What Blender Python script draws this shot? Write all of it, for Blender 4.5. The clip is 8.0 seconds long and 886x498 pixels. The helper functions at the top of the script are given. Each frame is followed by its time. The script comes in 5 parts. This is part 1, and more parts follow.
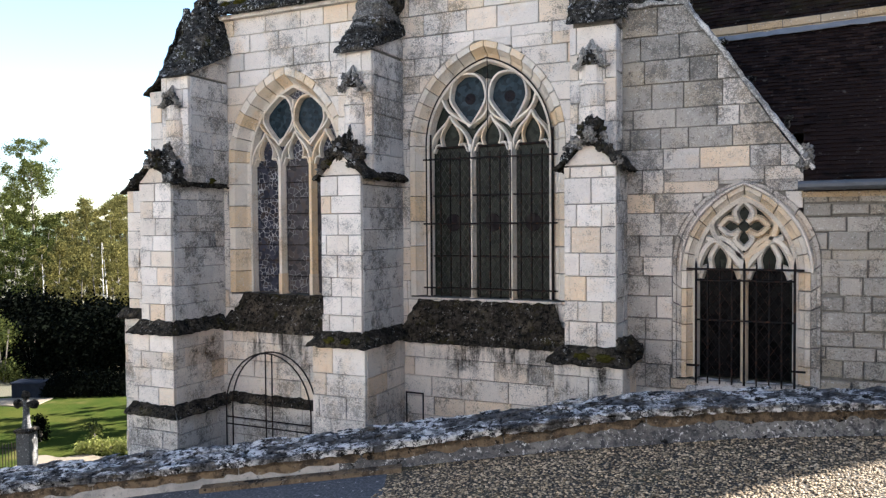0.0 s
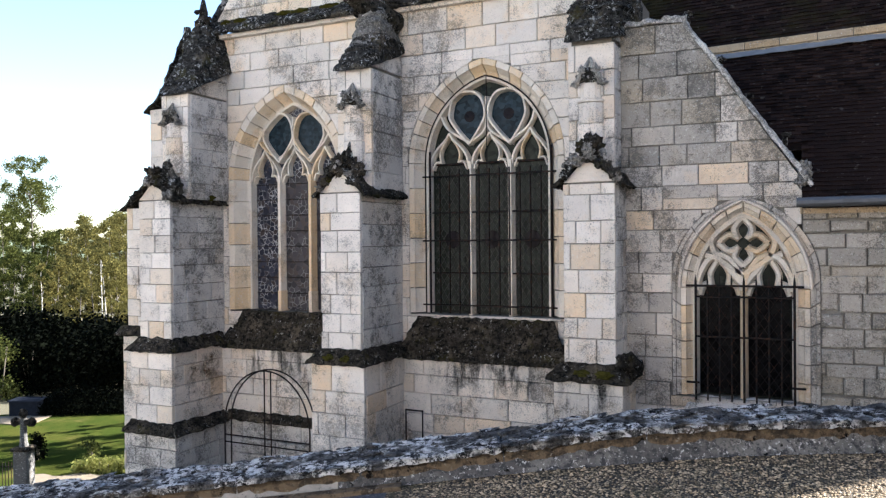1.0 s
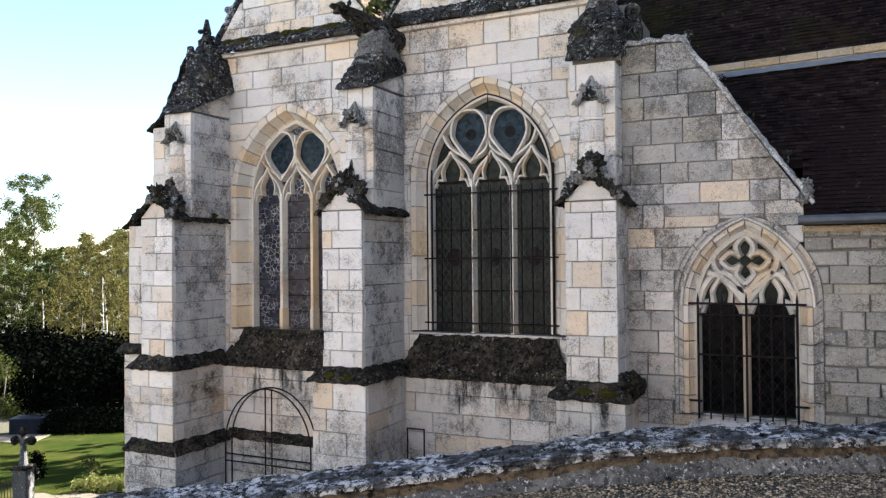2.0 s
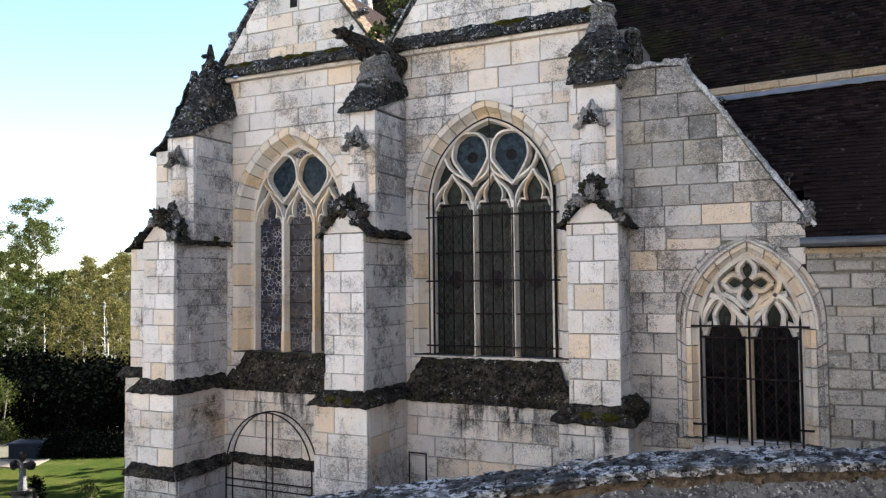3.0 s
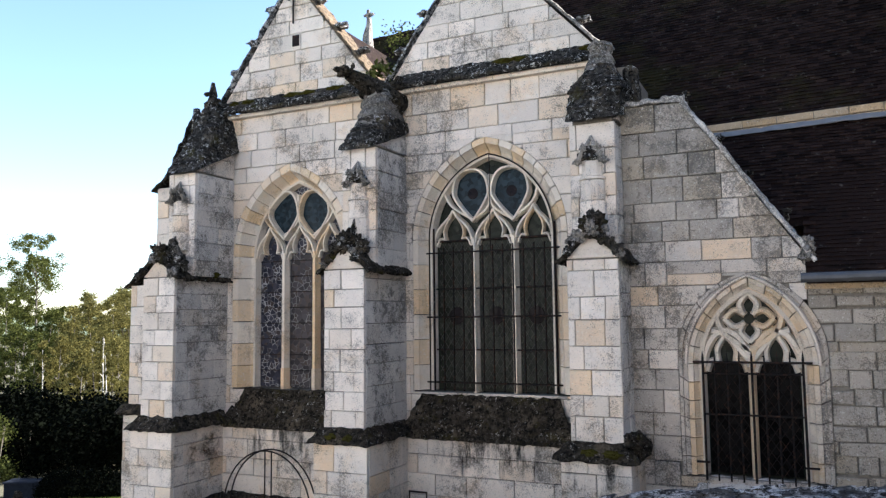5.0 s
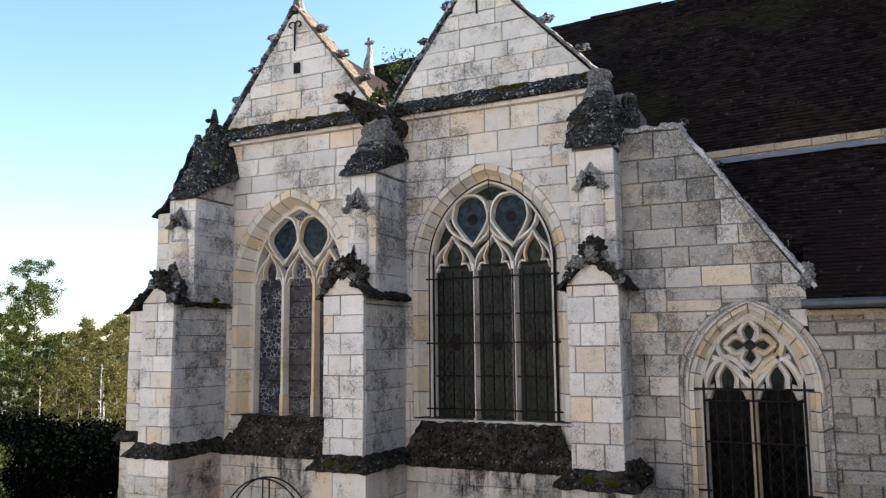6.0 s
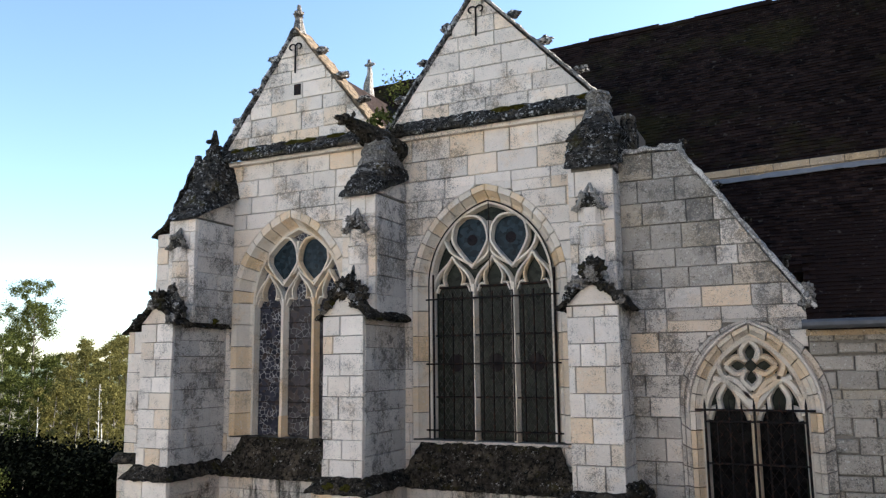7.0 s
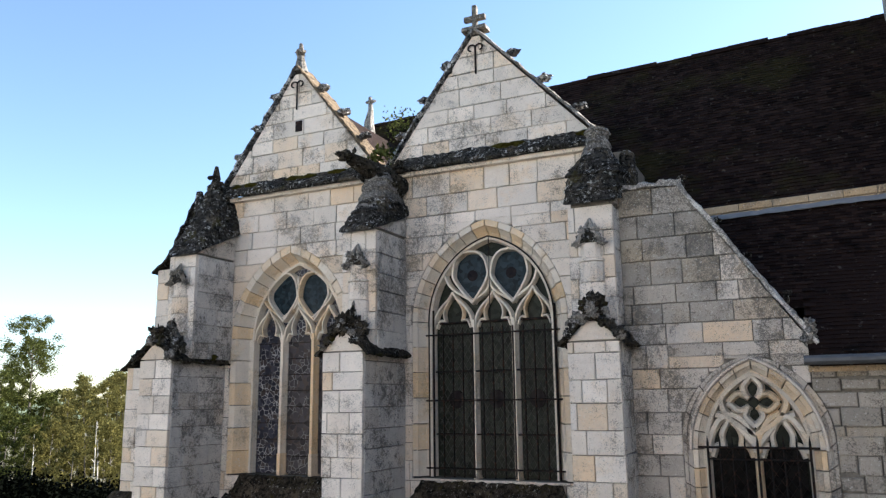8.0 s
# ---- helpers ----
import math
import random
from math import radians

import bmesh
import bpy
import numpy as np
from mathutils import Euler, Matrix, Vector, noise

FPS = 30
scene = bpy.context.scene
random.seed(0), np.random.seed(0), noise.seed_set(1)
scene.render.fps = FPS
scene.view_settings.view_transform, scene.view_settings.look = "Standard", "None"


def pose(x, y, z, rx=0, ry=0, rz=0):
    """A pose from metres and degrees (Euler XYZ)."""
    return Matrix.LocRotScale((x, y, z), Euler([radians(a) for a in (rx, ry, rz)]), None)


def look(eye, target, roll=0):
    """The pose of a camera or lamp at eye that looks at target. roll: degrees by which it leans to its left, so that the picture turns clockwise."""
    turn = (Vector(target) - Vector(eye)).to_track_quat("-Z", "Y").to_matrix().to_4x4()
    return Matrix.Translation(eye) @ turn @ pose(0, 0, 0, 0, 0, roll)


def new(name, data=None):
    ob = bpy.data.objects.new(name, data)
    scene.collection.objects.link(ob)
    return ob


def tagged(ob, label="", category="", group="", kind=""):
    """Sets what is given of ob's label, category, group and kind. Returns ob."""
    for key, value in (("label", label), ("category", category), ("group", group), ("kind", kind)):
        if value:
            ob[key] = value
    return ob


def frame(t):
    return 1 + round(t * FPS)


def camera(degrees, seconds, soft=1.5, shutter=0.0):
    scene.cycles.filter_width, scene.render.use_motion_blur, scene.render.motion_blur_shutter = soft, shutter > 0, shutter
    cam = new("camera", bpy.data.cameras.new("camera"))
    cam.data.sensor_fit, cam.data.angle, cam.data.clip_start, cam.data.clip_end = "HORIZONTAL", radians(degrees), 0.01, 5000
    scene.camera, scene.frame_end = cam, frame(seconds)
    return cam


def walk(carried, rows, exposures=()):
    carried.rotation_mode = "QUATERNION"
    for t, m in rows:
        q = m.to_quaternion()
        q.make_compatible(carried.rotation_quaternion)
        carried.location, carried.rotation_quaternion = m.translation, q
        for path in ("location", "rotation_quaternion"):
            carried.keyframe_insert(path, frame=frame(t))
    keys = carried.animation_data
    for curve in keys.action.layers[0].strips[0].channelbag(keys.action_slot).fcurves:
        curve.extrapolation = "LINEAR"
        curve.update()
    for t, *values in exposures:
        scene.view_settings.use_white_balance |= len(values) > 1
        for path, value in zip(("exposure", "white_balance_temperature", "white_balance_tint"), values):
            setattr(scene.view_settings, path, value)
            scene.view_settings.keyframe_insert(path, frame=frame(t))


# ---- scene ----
cam = camera(59.7, 8.0, soft=1.3)
ROWS = [
    (0.0, 88.200, 0.450, 25.000), (0.5, 88.792, 0.517, 24.926), (1.0, 89.453, 0.511, 24.949),
    (1.5, 90.017, 0.499, 24.992), (3.0, 92.455, 0.588, 25.209), (3.5, 93.066, 0.632, 25.197),
    (4.0, 93.615, 0.628, 25.225), (4.5, 94.276, 0.653, 25.244), (6.0, 97.028, 0.591, 25.223),
    (6.5, 97.890, 0.568, 25.208), (7.0, 98.544, 0.637, 25.208), (7.5, 99.561, 0.644, 25.221),
    (8.0, 101.178, 0.637, 25.222),
]
EYE = 1.6
walk(cam, [(t, pose(0, 0, EYE, rx, ry, rz)) for t, rx, ry, rz in ROWS],
     [(0.0, 3.06, 5840, 12), (4.5, 2.92, 5840, 12), (8.0, 2.58, 5920, 10)])

# ---- daylight: low sun behind the church, to its right; the front stands in the shade ----
SUN_AZ, SUN_EL = 42.0, 31.3          # degrees from +y towards +x, and above the horizon
world = bpy.data.worlds.new("sky")
scene.world = world
world.use_nodes = True
wn = world.node_tree.nodes
sky = wn.new("ShaderNodeTexSky")
sky.sky_type = "NISHITA"
sky.sun_disc = False
sky.sun_elevation = radians(SUN_EL)
sky.sun_rotation = radians(SUN_AZ)
sky.air_density, sky.dust_density, sky.ozone_density = 1.0, 0.35, 0.9
wn["Background"].inputs["Strength"].default_value = 0.05
world.node_tree.links.new(sky.outputs["Color"], wn["Background"].inputs["Color"])
sun = new("sun", bpy.data.lights.new("sun", "SUN"))
sun.data.energy, sun.data.angle, sun.data.color = 5.0, radians(0.6), (1.0, 0.92, 0.81)
a, e = radians(SUN_AZ), radians(SUN_EL)
sun.matrix_world = look((0, 0, 30), Vector((0, 0, 30)) - Vector((math.sin(a) * math.cos(e), math.cos(a) * math.cos(e), math.sin(e))))


# ---- materials ----
class Nodes:
    """A small wrapper to write node materials briefly."""

    def __init__(self, name):
        self.mat = bpy.data.materials.new(name)
        self.mat.use_nodes = True
        self.t = self.mat.node_tree
        self.p = self.t.nodes["Principled BSDF"]
        self.co = self.add("ShaderNodeTexCoord").outputs["Object"]
        self.geo = self.add("ShaderNodeNewGeometry")
        self.pos = self.geo.outputs["Position"]
        self.rand = self.add("ShaderNodeObjectInfo").outputs["Random"]

    def add(self, kind):
        return self.t.nodes.new(kind)

    def link(self, a, b):
        self.t.links.new(a, b)

    def put(self, sock, v):
        if isinstance(v, bpy.types.NodeSocket):
            self.link(v, sock)
        else:
            sock.default_value = v

    def noise(self, scale, detail=4.0, rough=0.6, vec=None, lo=0.0, hi=1.0, stretch=None, a=0.0):
        n = self.add("ShaderNodeTexNoise")
        n.inputs["Scale"].default_value, n.inputs["Detail"].default_value, n.inputs["Roughness"].default_value = scale, detail, rough
        v = self.pos if vec is None else vec
        if stretch:
            m = self.add("ShaderNodeMapping")
            m.inputs["Scale"].default_value = stretch
            self.link(v, m.inputs["Vector"])
            v = m.outputs["Vector"]
        self.link(v, n.inputs["Vector"])
        return self.ramp(n.outputs["Fac"], lo, hi, a)

    def cells(self, scale, feature="F1", out="Distance", vec=None):
        n = self.add("ShaderNodeTexVoronoi")
        n.feature = feature
        n.inputs["Scale"].default_value = scale
        self.link(self.pos if vec is None else vec, n.inputs["Vector"])
        return n.outputs[out]

    def ramp(self, v, lo, hi, a=0.0, b=1.0):
        n = self.add("ShaderNodeMapRange")
        n.interpolation_type = "SMOOTHSTEP"
        for k, x in (("Value", v), ("From Min", lo), ("From Max", hi), ("To Min", a), ("To Max", b)):
            self.put(n.inputs[k], x)
        return n.outputs["Result"]

    def math(self, op, a, b=0.0):
        n = self.add("ShaderNodeMath")
        n.operation = op
        self.put(n.inputs[0], a)
        self.put(n.inputs[1], b)
        return n.outputs[0]

    def mix(self, fac, a, b):
        n = self.add("ShaderNodeMix")
        n.data_type = "RGBA"
        for k, v in ((0, fac), (6, a), (7, b)):
            self.put(n.inputs[k], (*v, 1.0) if isinstance(v, tuple) and len(v) == 3 else v)
        return n.outputs[2]

    def done(self, color, rough=0.9, height=None, bump=0.4, dist=0.01, metal=0.0, spec=0.3):
        self.put(self.p.inputs["Base Color"], (*color, 1.0) if isinstance(color, tuple) else color)
        self.put(self.p.inputs["Roughness"], rough)
        self.p.inputs["Metallic"].default_value = metal
        self.p.inputs["Specular IOR Level"].default_value = spec
        if height is not None:
            b = self.add("ShaderNodeBump")
            b.inputs["Strength"].default_value, b.inputs["Distance"].default_value = bump, dist
            self.link(height, b.inputs["Height"])
            self.link(b.outputs["Normal"], self.p.inputs["Normal"])
        return self.mat


def stone(name, pale, grey, warm, lichen, warm_from=0.8, dark=(0.085, 0.078, 0.068), heavy=0.0):
    """Limestone: tone from block to block, warm blocks, mottling, peppered black lichen, pale specks and pitting."""
    n = Nodes(name)
    second = n.math("FRACT", n.math("MULTIPLY", n.rand, 7.31))
    third = n.math("FRACT", n.math("MULTIPLY", n.rand, 23.7))
    c = n.mix(second, pale, grey)
    c = n.mix(n.math("MULTIPLY", n.ramp(n.rand, warm_from, warm_from + 0.05), n.math("ADD", n.math("MULTIPLY", third, 0.5), 0.25)), c, warm)
    c = n.mix(n.math("MULTIPLY", n.noise(5.5, 6, 0.72, lo=0.42, hi=0.66), 0.30), c, tuple(v * 0.86 for v in grey))
    c = n.mix(n.math("MULTIPLY", n.noise(2.1, 5, 0.65, lo=0.50, hi=0.68), 0.42), c, warm)
    c = n.mix(n.math("MULTIPLY", n.noise(0.9, 5, 0.7, lo=0.54, hi=0.70), 0.24), c, tuple(v * 0.58 for v in grey))
    c = n.mix(n.math("MULTIPLY", n.math("FRACT", n.math("MULTIPLY", n.rand, 51.3)), 0.16), c, tuple(v * 0.45 for v in grey))
    # lichen grows as pepper: fine grains and coarser spots, thick in some fields and thin in others
    field = n.math("ADD", n.math("ADD", n.math("MULTIPLY", n.noise(1.05, 4, 0.6), 0.62), n.math("MULTIPLY", n.noise(4.6, 6, 0.75), 0.55)), heavy - 0.085)
    fine = n.noise(58, 4, 0.75)
    t0 = n.ramp(field, 0.36, 0.68, 0.665, 0.445)
    pepper = n.ramp(fine, t0, n.math("ADD", t0, 0.06))
    t1 = n.ramp(field, 0.40, 0.70, 0.70, 0.475)
    spots = n.ramp(n.noise(19, 8, 0.82), t1, n.math("ADD", t1, 0.05))
    crust = n.math("MAXIMUM", n.math("MULTIPLY", pepper, 0.72), n.math("MULTIPLY", spots, 0.85))
    c = n.mix(n.math("MULTIPLY", crust, lichen), c, dark)
    c = n.mix(n.math("MULTIPLY", n.noise(31, 4, 0.7, lo=0.60, hi=0.66), 0.55), c, (0.80, 0.77, 0.71))
    h = n.math("ADD", n.math("MULTIPLY", fine, 0.8), n.noise(13, 8, 0.78))
    return n.done(c, 0.95, n.math("SUBTRACT", h, n.math("MULTIPLY", crust, 0.3)), 0.9, 0.016, spec=0.12)


def mossy(name, base, moss, amount=0.5, white=0.5, pale=(0.50, 0.49, 0.46), cover=(0.60, 0.66), speck=15):
    """Old stone under a thick dark crust of lichen and moss."""
    n = Nodes(name)
    c = n.mix(n.noise(11, 6, 0.75, lo=0.42, hi=0.62), base, tuple(v * 2.6 for v in base))
    c = n.mix(n.math("MULTIPLY", n.noise(2.2, 6, 0.75, lo=0.52, hi=0.62), 0.6), c, (0.16, 0.125, 0.085))
    c = n.mix(n.noise(13, 7, 0.8, lo=0.50, hi=0.57), c, (0.009, 0.008, 0.007))
    c = n.mix(n.math("MULTIPLY", n.noise(3.2, 6, 0.75, lo=0.56, hi=0.66), amount), c, moss)
    thick = n.math("MULTIPLY", n.noise(3.4, 6, 0.72, lo=0.43, hi=0.60, a=0.07), white)
    c = n.mix(n.math("MULTIPLY", n.noise(speck, 7, 0.8, lo=cover[0], hi=cover[1]), thick), c, pale)
    h = n.math("ADD", n.noise(18, 7, 0.8), n.math("MULTIPLY", n.noise(70, 4, 0.7), 0.5))
    return n.done(c, 0.97, h, 1.0, 0.04, spec=0.05)


M_STONE = stone("limestone", (0.85, 0.735, 0.615), (0.68, 0.60, 0.51), (0.80, 0.57, 0.34), 0.85, 0.76, heavy=-0.005)
M_FRONT = stone("sawn limestone", (0.87, 0.775, 0.675), (0.74, 0.66, 0.575), (0.80, 0.62, 0.41), 0.75, 0.82, heavy=0.01)
M_GREYED = stone("greyed limestone", (0.66, 0.575, 0.48), (0.49, 0.43, 0.365), (0.64, 0.48, 0.31), 0.9, 0.82, heavy=0.055)
M_CLEAN = stone("dressed limestone", (0.82, 0.71, 0.575), (0.68, 0.59, 0.475), (0.78, 0.52, 0.25), 0.45, 0.62, heavy=-0.04)
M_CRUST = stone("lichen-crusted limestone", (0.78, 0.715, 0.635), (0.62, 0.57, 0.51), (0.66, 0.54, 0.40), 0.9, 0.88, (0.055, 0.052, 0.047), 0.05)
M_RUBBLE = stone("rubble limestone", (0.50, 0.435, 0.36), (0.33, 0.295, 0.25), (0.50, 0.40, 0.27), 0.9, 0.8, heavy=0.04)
M_CARVED = stone("carved lichened stone", (0.40, 0.36, 0.31), (0.25, 0.225, 0.195), (0.34, 0.27, 0.18), 0.95, 0.9, (0.030, 0.027, 0.023), 0.12)
M_MOSS = mossy("mossy stone", (0.028, 0.023, 0.017), (0.060, 0.050, 0.013), 0.6, 0.95, (0.56, 0.52, 0.46), (0.585, 0.615), 20)
M_CAP = mossy("lichened cap stone", (0.028, 0.025, 0.021), (0.070, 0.060, 0.013), 0.55, 1.0, (0.66, 0.63, 0.58), (0.55, 0.58), 17)
M_LICHEN = mossy("lichened coping", (0.050, 0.048, 0.047), (0.05, 0.045, 0.02), 0.3, 1.2, (0.78, 0.76, 0.73), (0.485, 0.52), 15)
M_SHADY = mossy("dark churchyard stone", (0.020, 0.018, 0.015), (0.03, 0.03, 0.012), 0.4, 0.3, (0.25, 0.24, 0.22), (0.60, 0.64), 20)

M_OCHRE = stone("ochre stone", (0.56, 0.42, 0.26), (0.44, 0.35, 0.24), (0.60, 0.40, 0.20), 0.9, 0.5)
M_GREYSTONE = stone("grey memorial stone", (0.17, 0.165, 0.155), (0.12, 0.117, 0.11), (0.15, 0.13, 0.10), 0.9, 0.95, heavy=0.05)
n = Nodes("cushion moss")
M_GREEN = n.done(n.mix(n.noise(18, 6), (0.022, 0.021, 0.005), (0.085, 0.074, 0.016)), 1.0, n.noise(40, 6), 1.0, 0.03, spec=0.0)


n = Nodes("lime mortar")
M_MORTAR = n.done(n.mix(n.noise(20, 5), (0.085, 0.075, 0.062), (0.26, 0.23, 0.19)), 0.95, n.noise(60), 0.5, 0.01)

n = Nodes("wrought iron")
M_IRON = n.done(n.mix(n.noise(18, 5, lo=0.45, hi=0.7), (0.007, 0.0065, 0.0065), (0.04, 0.018, 0.010)), 0.75, n.noise(90), 0.4, 0.003, spec=0.12)

n = Nodes("brown clay tile")
c = n.mix(n.geo.outputs["Random Per Island"], (0.006, 0.004, 0.0038), (0.034, 0.021, 0.017))
c = n.mix(n.math("MULTIPLY", n.rand, 0.5), c, (0.020, 0.013, 0.011))
c = n.mix(n.math("MULTIPLY", n.noise(0.55, 6, 0.75, lo=0.50, hi=0.66), 0.75), c, (0.030, 0.026, 0.010))
c = n.mix(n.noise(2.6, 6, 0.75, lo=0.54, hi=0.66), c, (0.007, 0.0055, 0.005))
c = n.mix(n.math("MULTIPLY", n.noise(11, 4, 0.7, lo=0.62, hi=0.68), 0.45), c, (0.14, 0.125, 0.105))
M_TILE = n.done(c, 0.95, n.noise(30, 5), 0.8, 0.015, spec=0.03)

n = Nodes("pale render")
M_RENDER = n.done(n.mix(n.noise(1.5, 5), (0.66, 0.63, 0.585), (0.56, 0.53, 0.49)), 0.95, n.noise(20), 0.4, 0.01)

n = Nodes("weathered lead")
M_OLDLEAD = n.done(n.mix(n.noise(5, 5), (0.12, 0.12, 0.12), (0.24, 0.235, 0.23)), 0.8, n.noise(12), 0.3, 0.01)

n = Nodes("zinc")
M_ZINC = n.done(n.mix(n.noise(6, 4), (0.06, 0.06, 0.062), (0.12, 0.12, 0.124)), 0.6, n.noise(14), 0.1, 0.01, 0.4)

n = Nodes("gravel")
cell = n.cells(62, out="Color")
bw = n.add("ShaderNodeSeparateColor")
n.link(cell, bw.inputs[0])
c = n.mix(n.ramp(bw.outputs[0], 0.15, 0.95), (0.070, 0.050, 0.027), (0.50, 0.37, 0.215))
c = n.mix(n.ramp(n.cells(62), 0.28, 0.62), c, (0.045, 0.036, 0.024))
c = n.mix(n.math("MULTIPLY", n.noise(1.7, 5, 0.7, lo=0.52, hi=0.72), 0.6), c, (0.09, 0.08, 0.03))
M_GRAVEL = n.done(c, 0.95, n.math("SUBTRACT", 1.0, n.cells(62)), 1.0, 0.03)

n = Nodes("asphalt")
c = n.mix(n.noise(60, 4, lo=0.4, hi=0.7), (0.040, 0.041, 0.044), (0.10, 0.10, 0.10))
c = n.mix(n.noise(28, 3, lo=0.64, hi=0.70), c, (0.34, 0.33, 0.31))
M_ASPHALT = n.done(c, 0.92, n.noise(80, 4), 0.8, 0.01)

n = Nodes("cement render")
c = n.mix(n.noise(0.7, 5, 0.7, lo=0.44, hi=0.58), (0.20, 0.19, 0.175), (0.105, 0.10, 0.095))
c = n.mix(n.noise(16, 6, 0.8, lo=0.47, hi=0.57), c, (0.06, 0.06, 0.062))
c = n.mix(n.noise(34, 5, 0.8, lo=0.57, hi=0.63), c, (0.60, 0.59, 0.57))
c = n.mix(n.noise(9, 4, 0.7, lo=0.63, hi=0.66), c, (0.012, 0.011, 0.010))
M_CEMENT = n.done(c, 0.95, n.noise(24, 7, 0.8), 1.0, 0.02, spec=0.1)

n = Nodes("pale cement render")
c = n.mix(n.noise(2.2, 6, 0.75, lo=0.40, hi=0.62), (0.34, 0.31, 0.275), (0.20, 0.19, 0.175))
c = n.mix(n.noise(26, 6, 0.8, lo=0.55, hi=0.66), c, (0.12, 0.115, 0.11))
M_CEMENT_PALE = n.done(c, 0.95, n.noise(24, 7, 0.8), 0.8, 0.015, spec=0.1)

n = Nodes("crumbling brown stone")
c = n.mix(n.noise(9, 6, 0.8, lo=0.43, hi=0.60), (0.20, 0.145, 0.09), (0.065, 0.050, 0.036))
c = n.mix(n.noise(5, 5, 0.8, lo=0.58, hi=0.63), c, (0.010, 0.008, 0.007))
c = n.mix(n.noise(26, 5, 0.8, lo=0.60, hi=0.66), c, (0.34, 0.30, 0.24))
M_BROWN = n.done(c, 0.95, n.noise(20, 7, 0.8), 1.0, 0.04, spec=0.1)

n = Nodes("lawn")
c = n.mix(n.noise(0.8, 4, 0.6, lo=0.4, hi=0.65), (0.040, 0.054, 0.012), (0.075, 0.074, 0.018))
c = n.mix(n.noise(40, 4, 0.7), c, (0.016, 0.026, 0.004))
c = n.mix(n.math("MULTIPLY", n.noise(0.5, 3, lo=0.58, hi=0.7), 0.6), c, (0.10, 0.082, 0.03))
M_LAWN = n.done(c, 1.0, n.noise(60), 0.8, 0.03, spec=0.0)

n = Nodes("sandy path")
M_PATH = n.done(n.mix(n.noise(6, 5), (0.17, 0.135, 0.09), (0.11, 0.09, 0.062)), 0.95, n.noise(50), 0.5, 0.01)

n = Nodes("rough earth and shaded grass")
M_EARTH_SHADE = n.done(n.mix(n.noise(7, 5), (0.06, 0.055, 0.035), (0.10, 0.09, 0.05)), 0.97, n.noise(30), 0.8, 0.03)

# ---- geometry helpers ----
RNG = random.Random(7)


def mesh(name, bm, mat):
    me = bpy.data.meshes.new(name)
    bm.to_mesh(me)
    bm.free()
    for m in mat if isinstance(mat, (list, tuple)) else (mat,):
        me.materials.append(m)
    return me


def part(name, bm, mat, parent=None, label="", m=None, smooth=False):
    """Links a bmesh as one mesh object under a thing or a part."""
    me = mesh(name, bm, mat)
    if smooth:
        me.shade_smooth()
    ob = new(name, me)
    if m is not None:
        ob.matrix_basis = m
    if parent is not None:
        ob.parent = parent
        if parent.data is None:
            ob.matrix_parent_inverse = parent.matrix_basis.inverted()
    return tagged(ob, label)


def rings(bm, loops, close=True):
    """Skins a list of vertex loops; caps both ends."""
    vs = [[bm.verts.new(p) for p in loop] for loop in loops]
    k = len(vs[0])
    for a, b in zip(vs, vs[1:]):
        for i in range(k):
            bm.faces.new((a[i], a[(i + 1) % k], b[(i + 1) % k], b[i]))
    if close:
        bm.faces.new(vs[0][::-1])
        bm.faces.new(vs[-1])
    return vs


def box(bm, x0, x1, y0, y1, z0, z1, c=0.006):
    """A box with chamfered upright edges and top."""
    def loop(k, z):
        return [(x0 + k, y0, z), (x1 - k, y0, z), (x1, y0 + k, z), (x1, y1 - k, z), (x1 - k, y1, z), (x0 + k, y1, z), (x0, y1 - k, z), (x0, y0 + k, z)]
    def small(k, z):
        return [(min(max(px, x0 + k), x1 - k), min(max(py, y0 + k), y1 - k), pz) for px, py, pz in loop(k, z)]
    rings(bm, [loop(c, z0), loop(c, z1 - c), small(c, z1)])
    bmesh.ops.remove_doubles(bm, verts=bm.verts, dist=1e-6)


def tube(bm, pts, r, k=6, flat=1.0):
    """A round bar along a line of points, r may vary from point to point."""
    pts = [Vector(p) for p in pts]
    loops = []
    for i, p in enumerate(pts):
        d = (pts[min(i + 1, len(pts) - 1)] - pts[max(i - 1, 0)]).normalized()
        s = d.orthogonal().normalized() if abs(d.y) > 0.9 else d.cross(Vector((0, 1, 0))).normalized()
        u = s.cross(d).normalized()
        q = r[i] if isinstance(r, (list, tuple)) else r
        loops.append([p + s * (q * math.cos(2 * math.pi * j / k)) + u * (q * flat * math.sin(2 * math.pi * j / k)) for j in range(k)])
    rings(bm, loops)


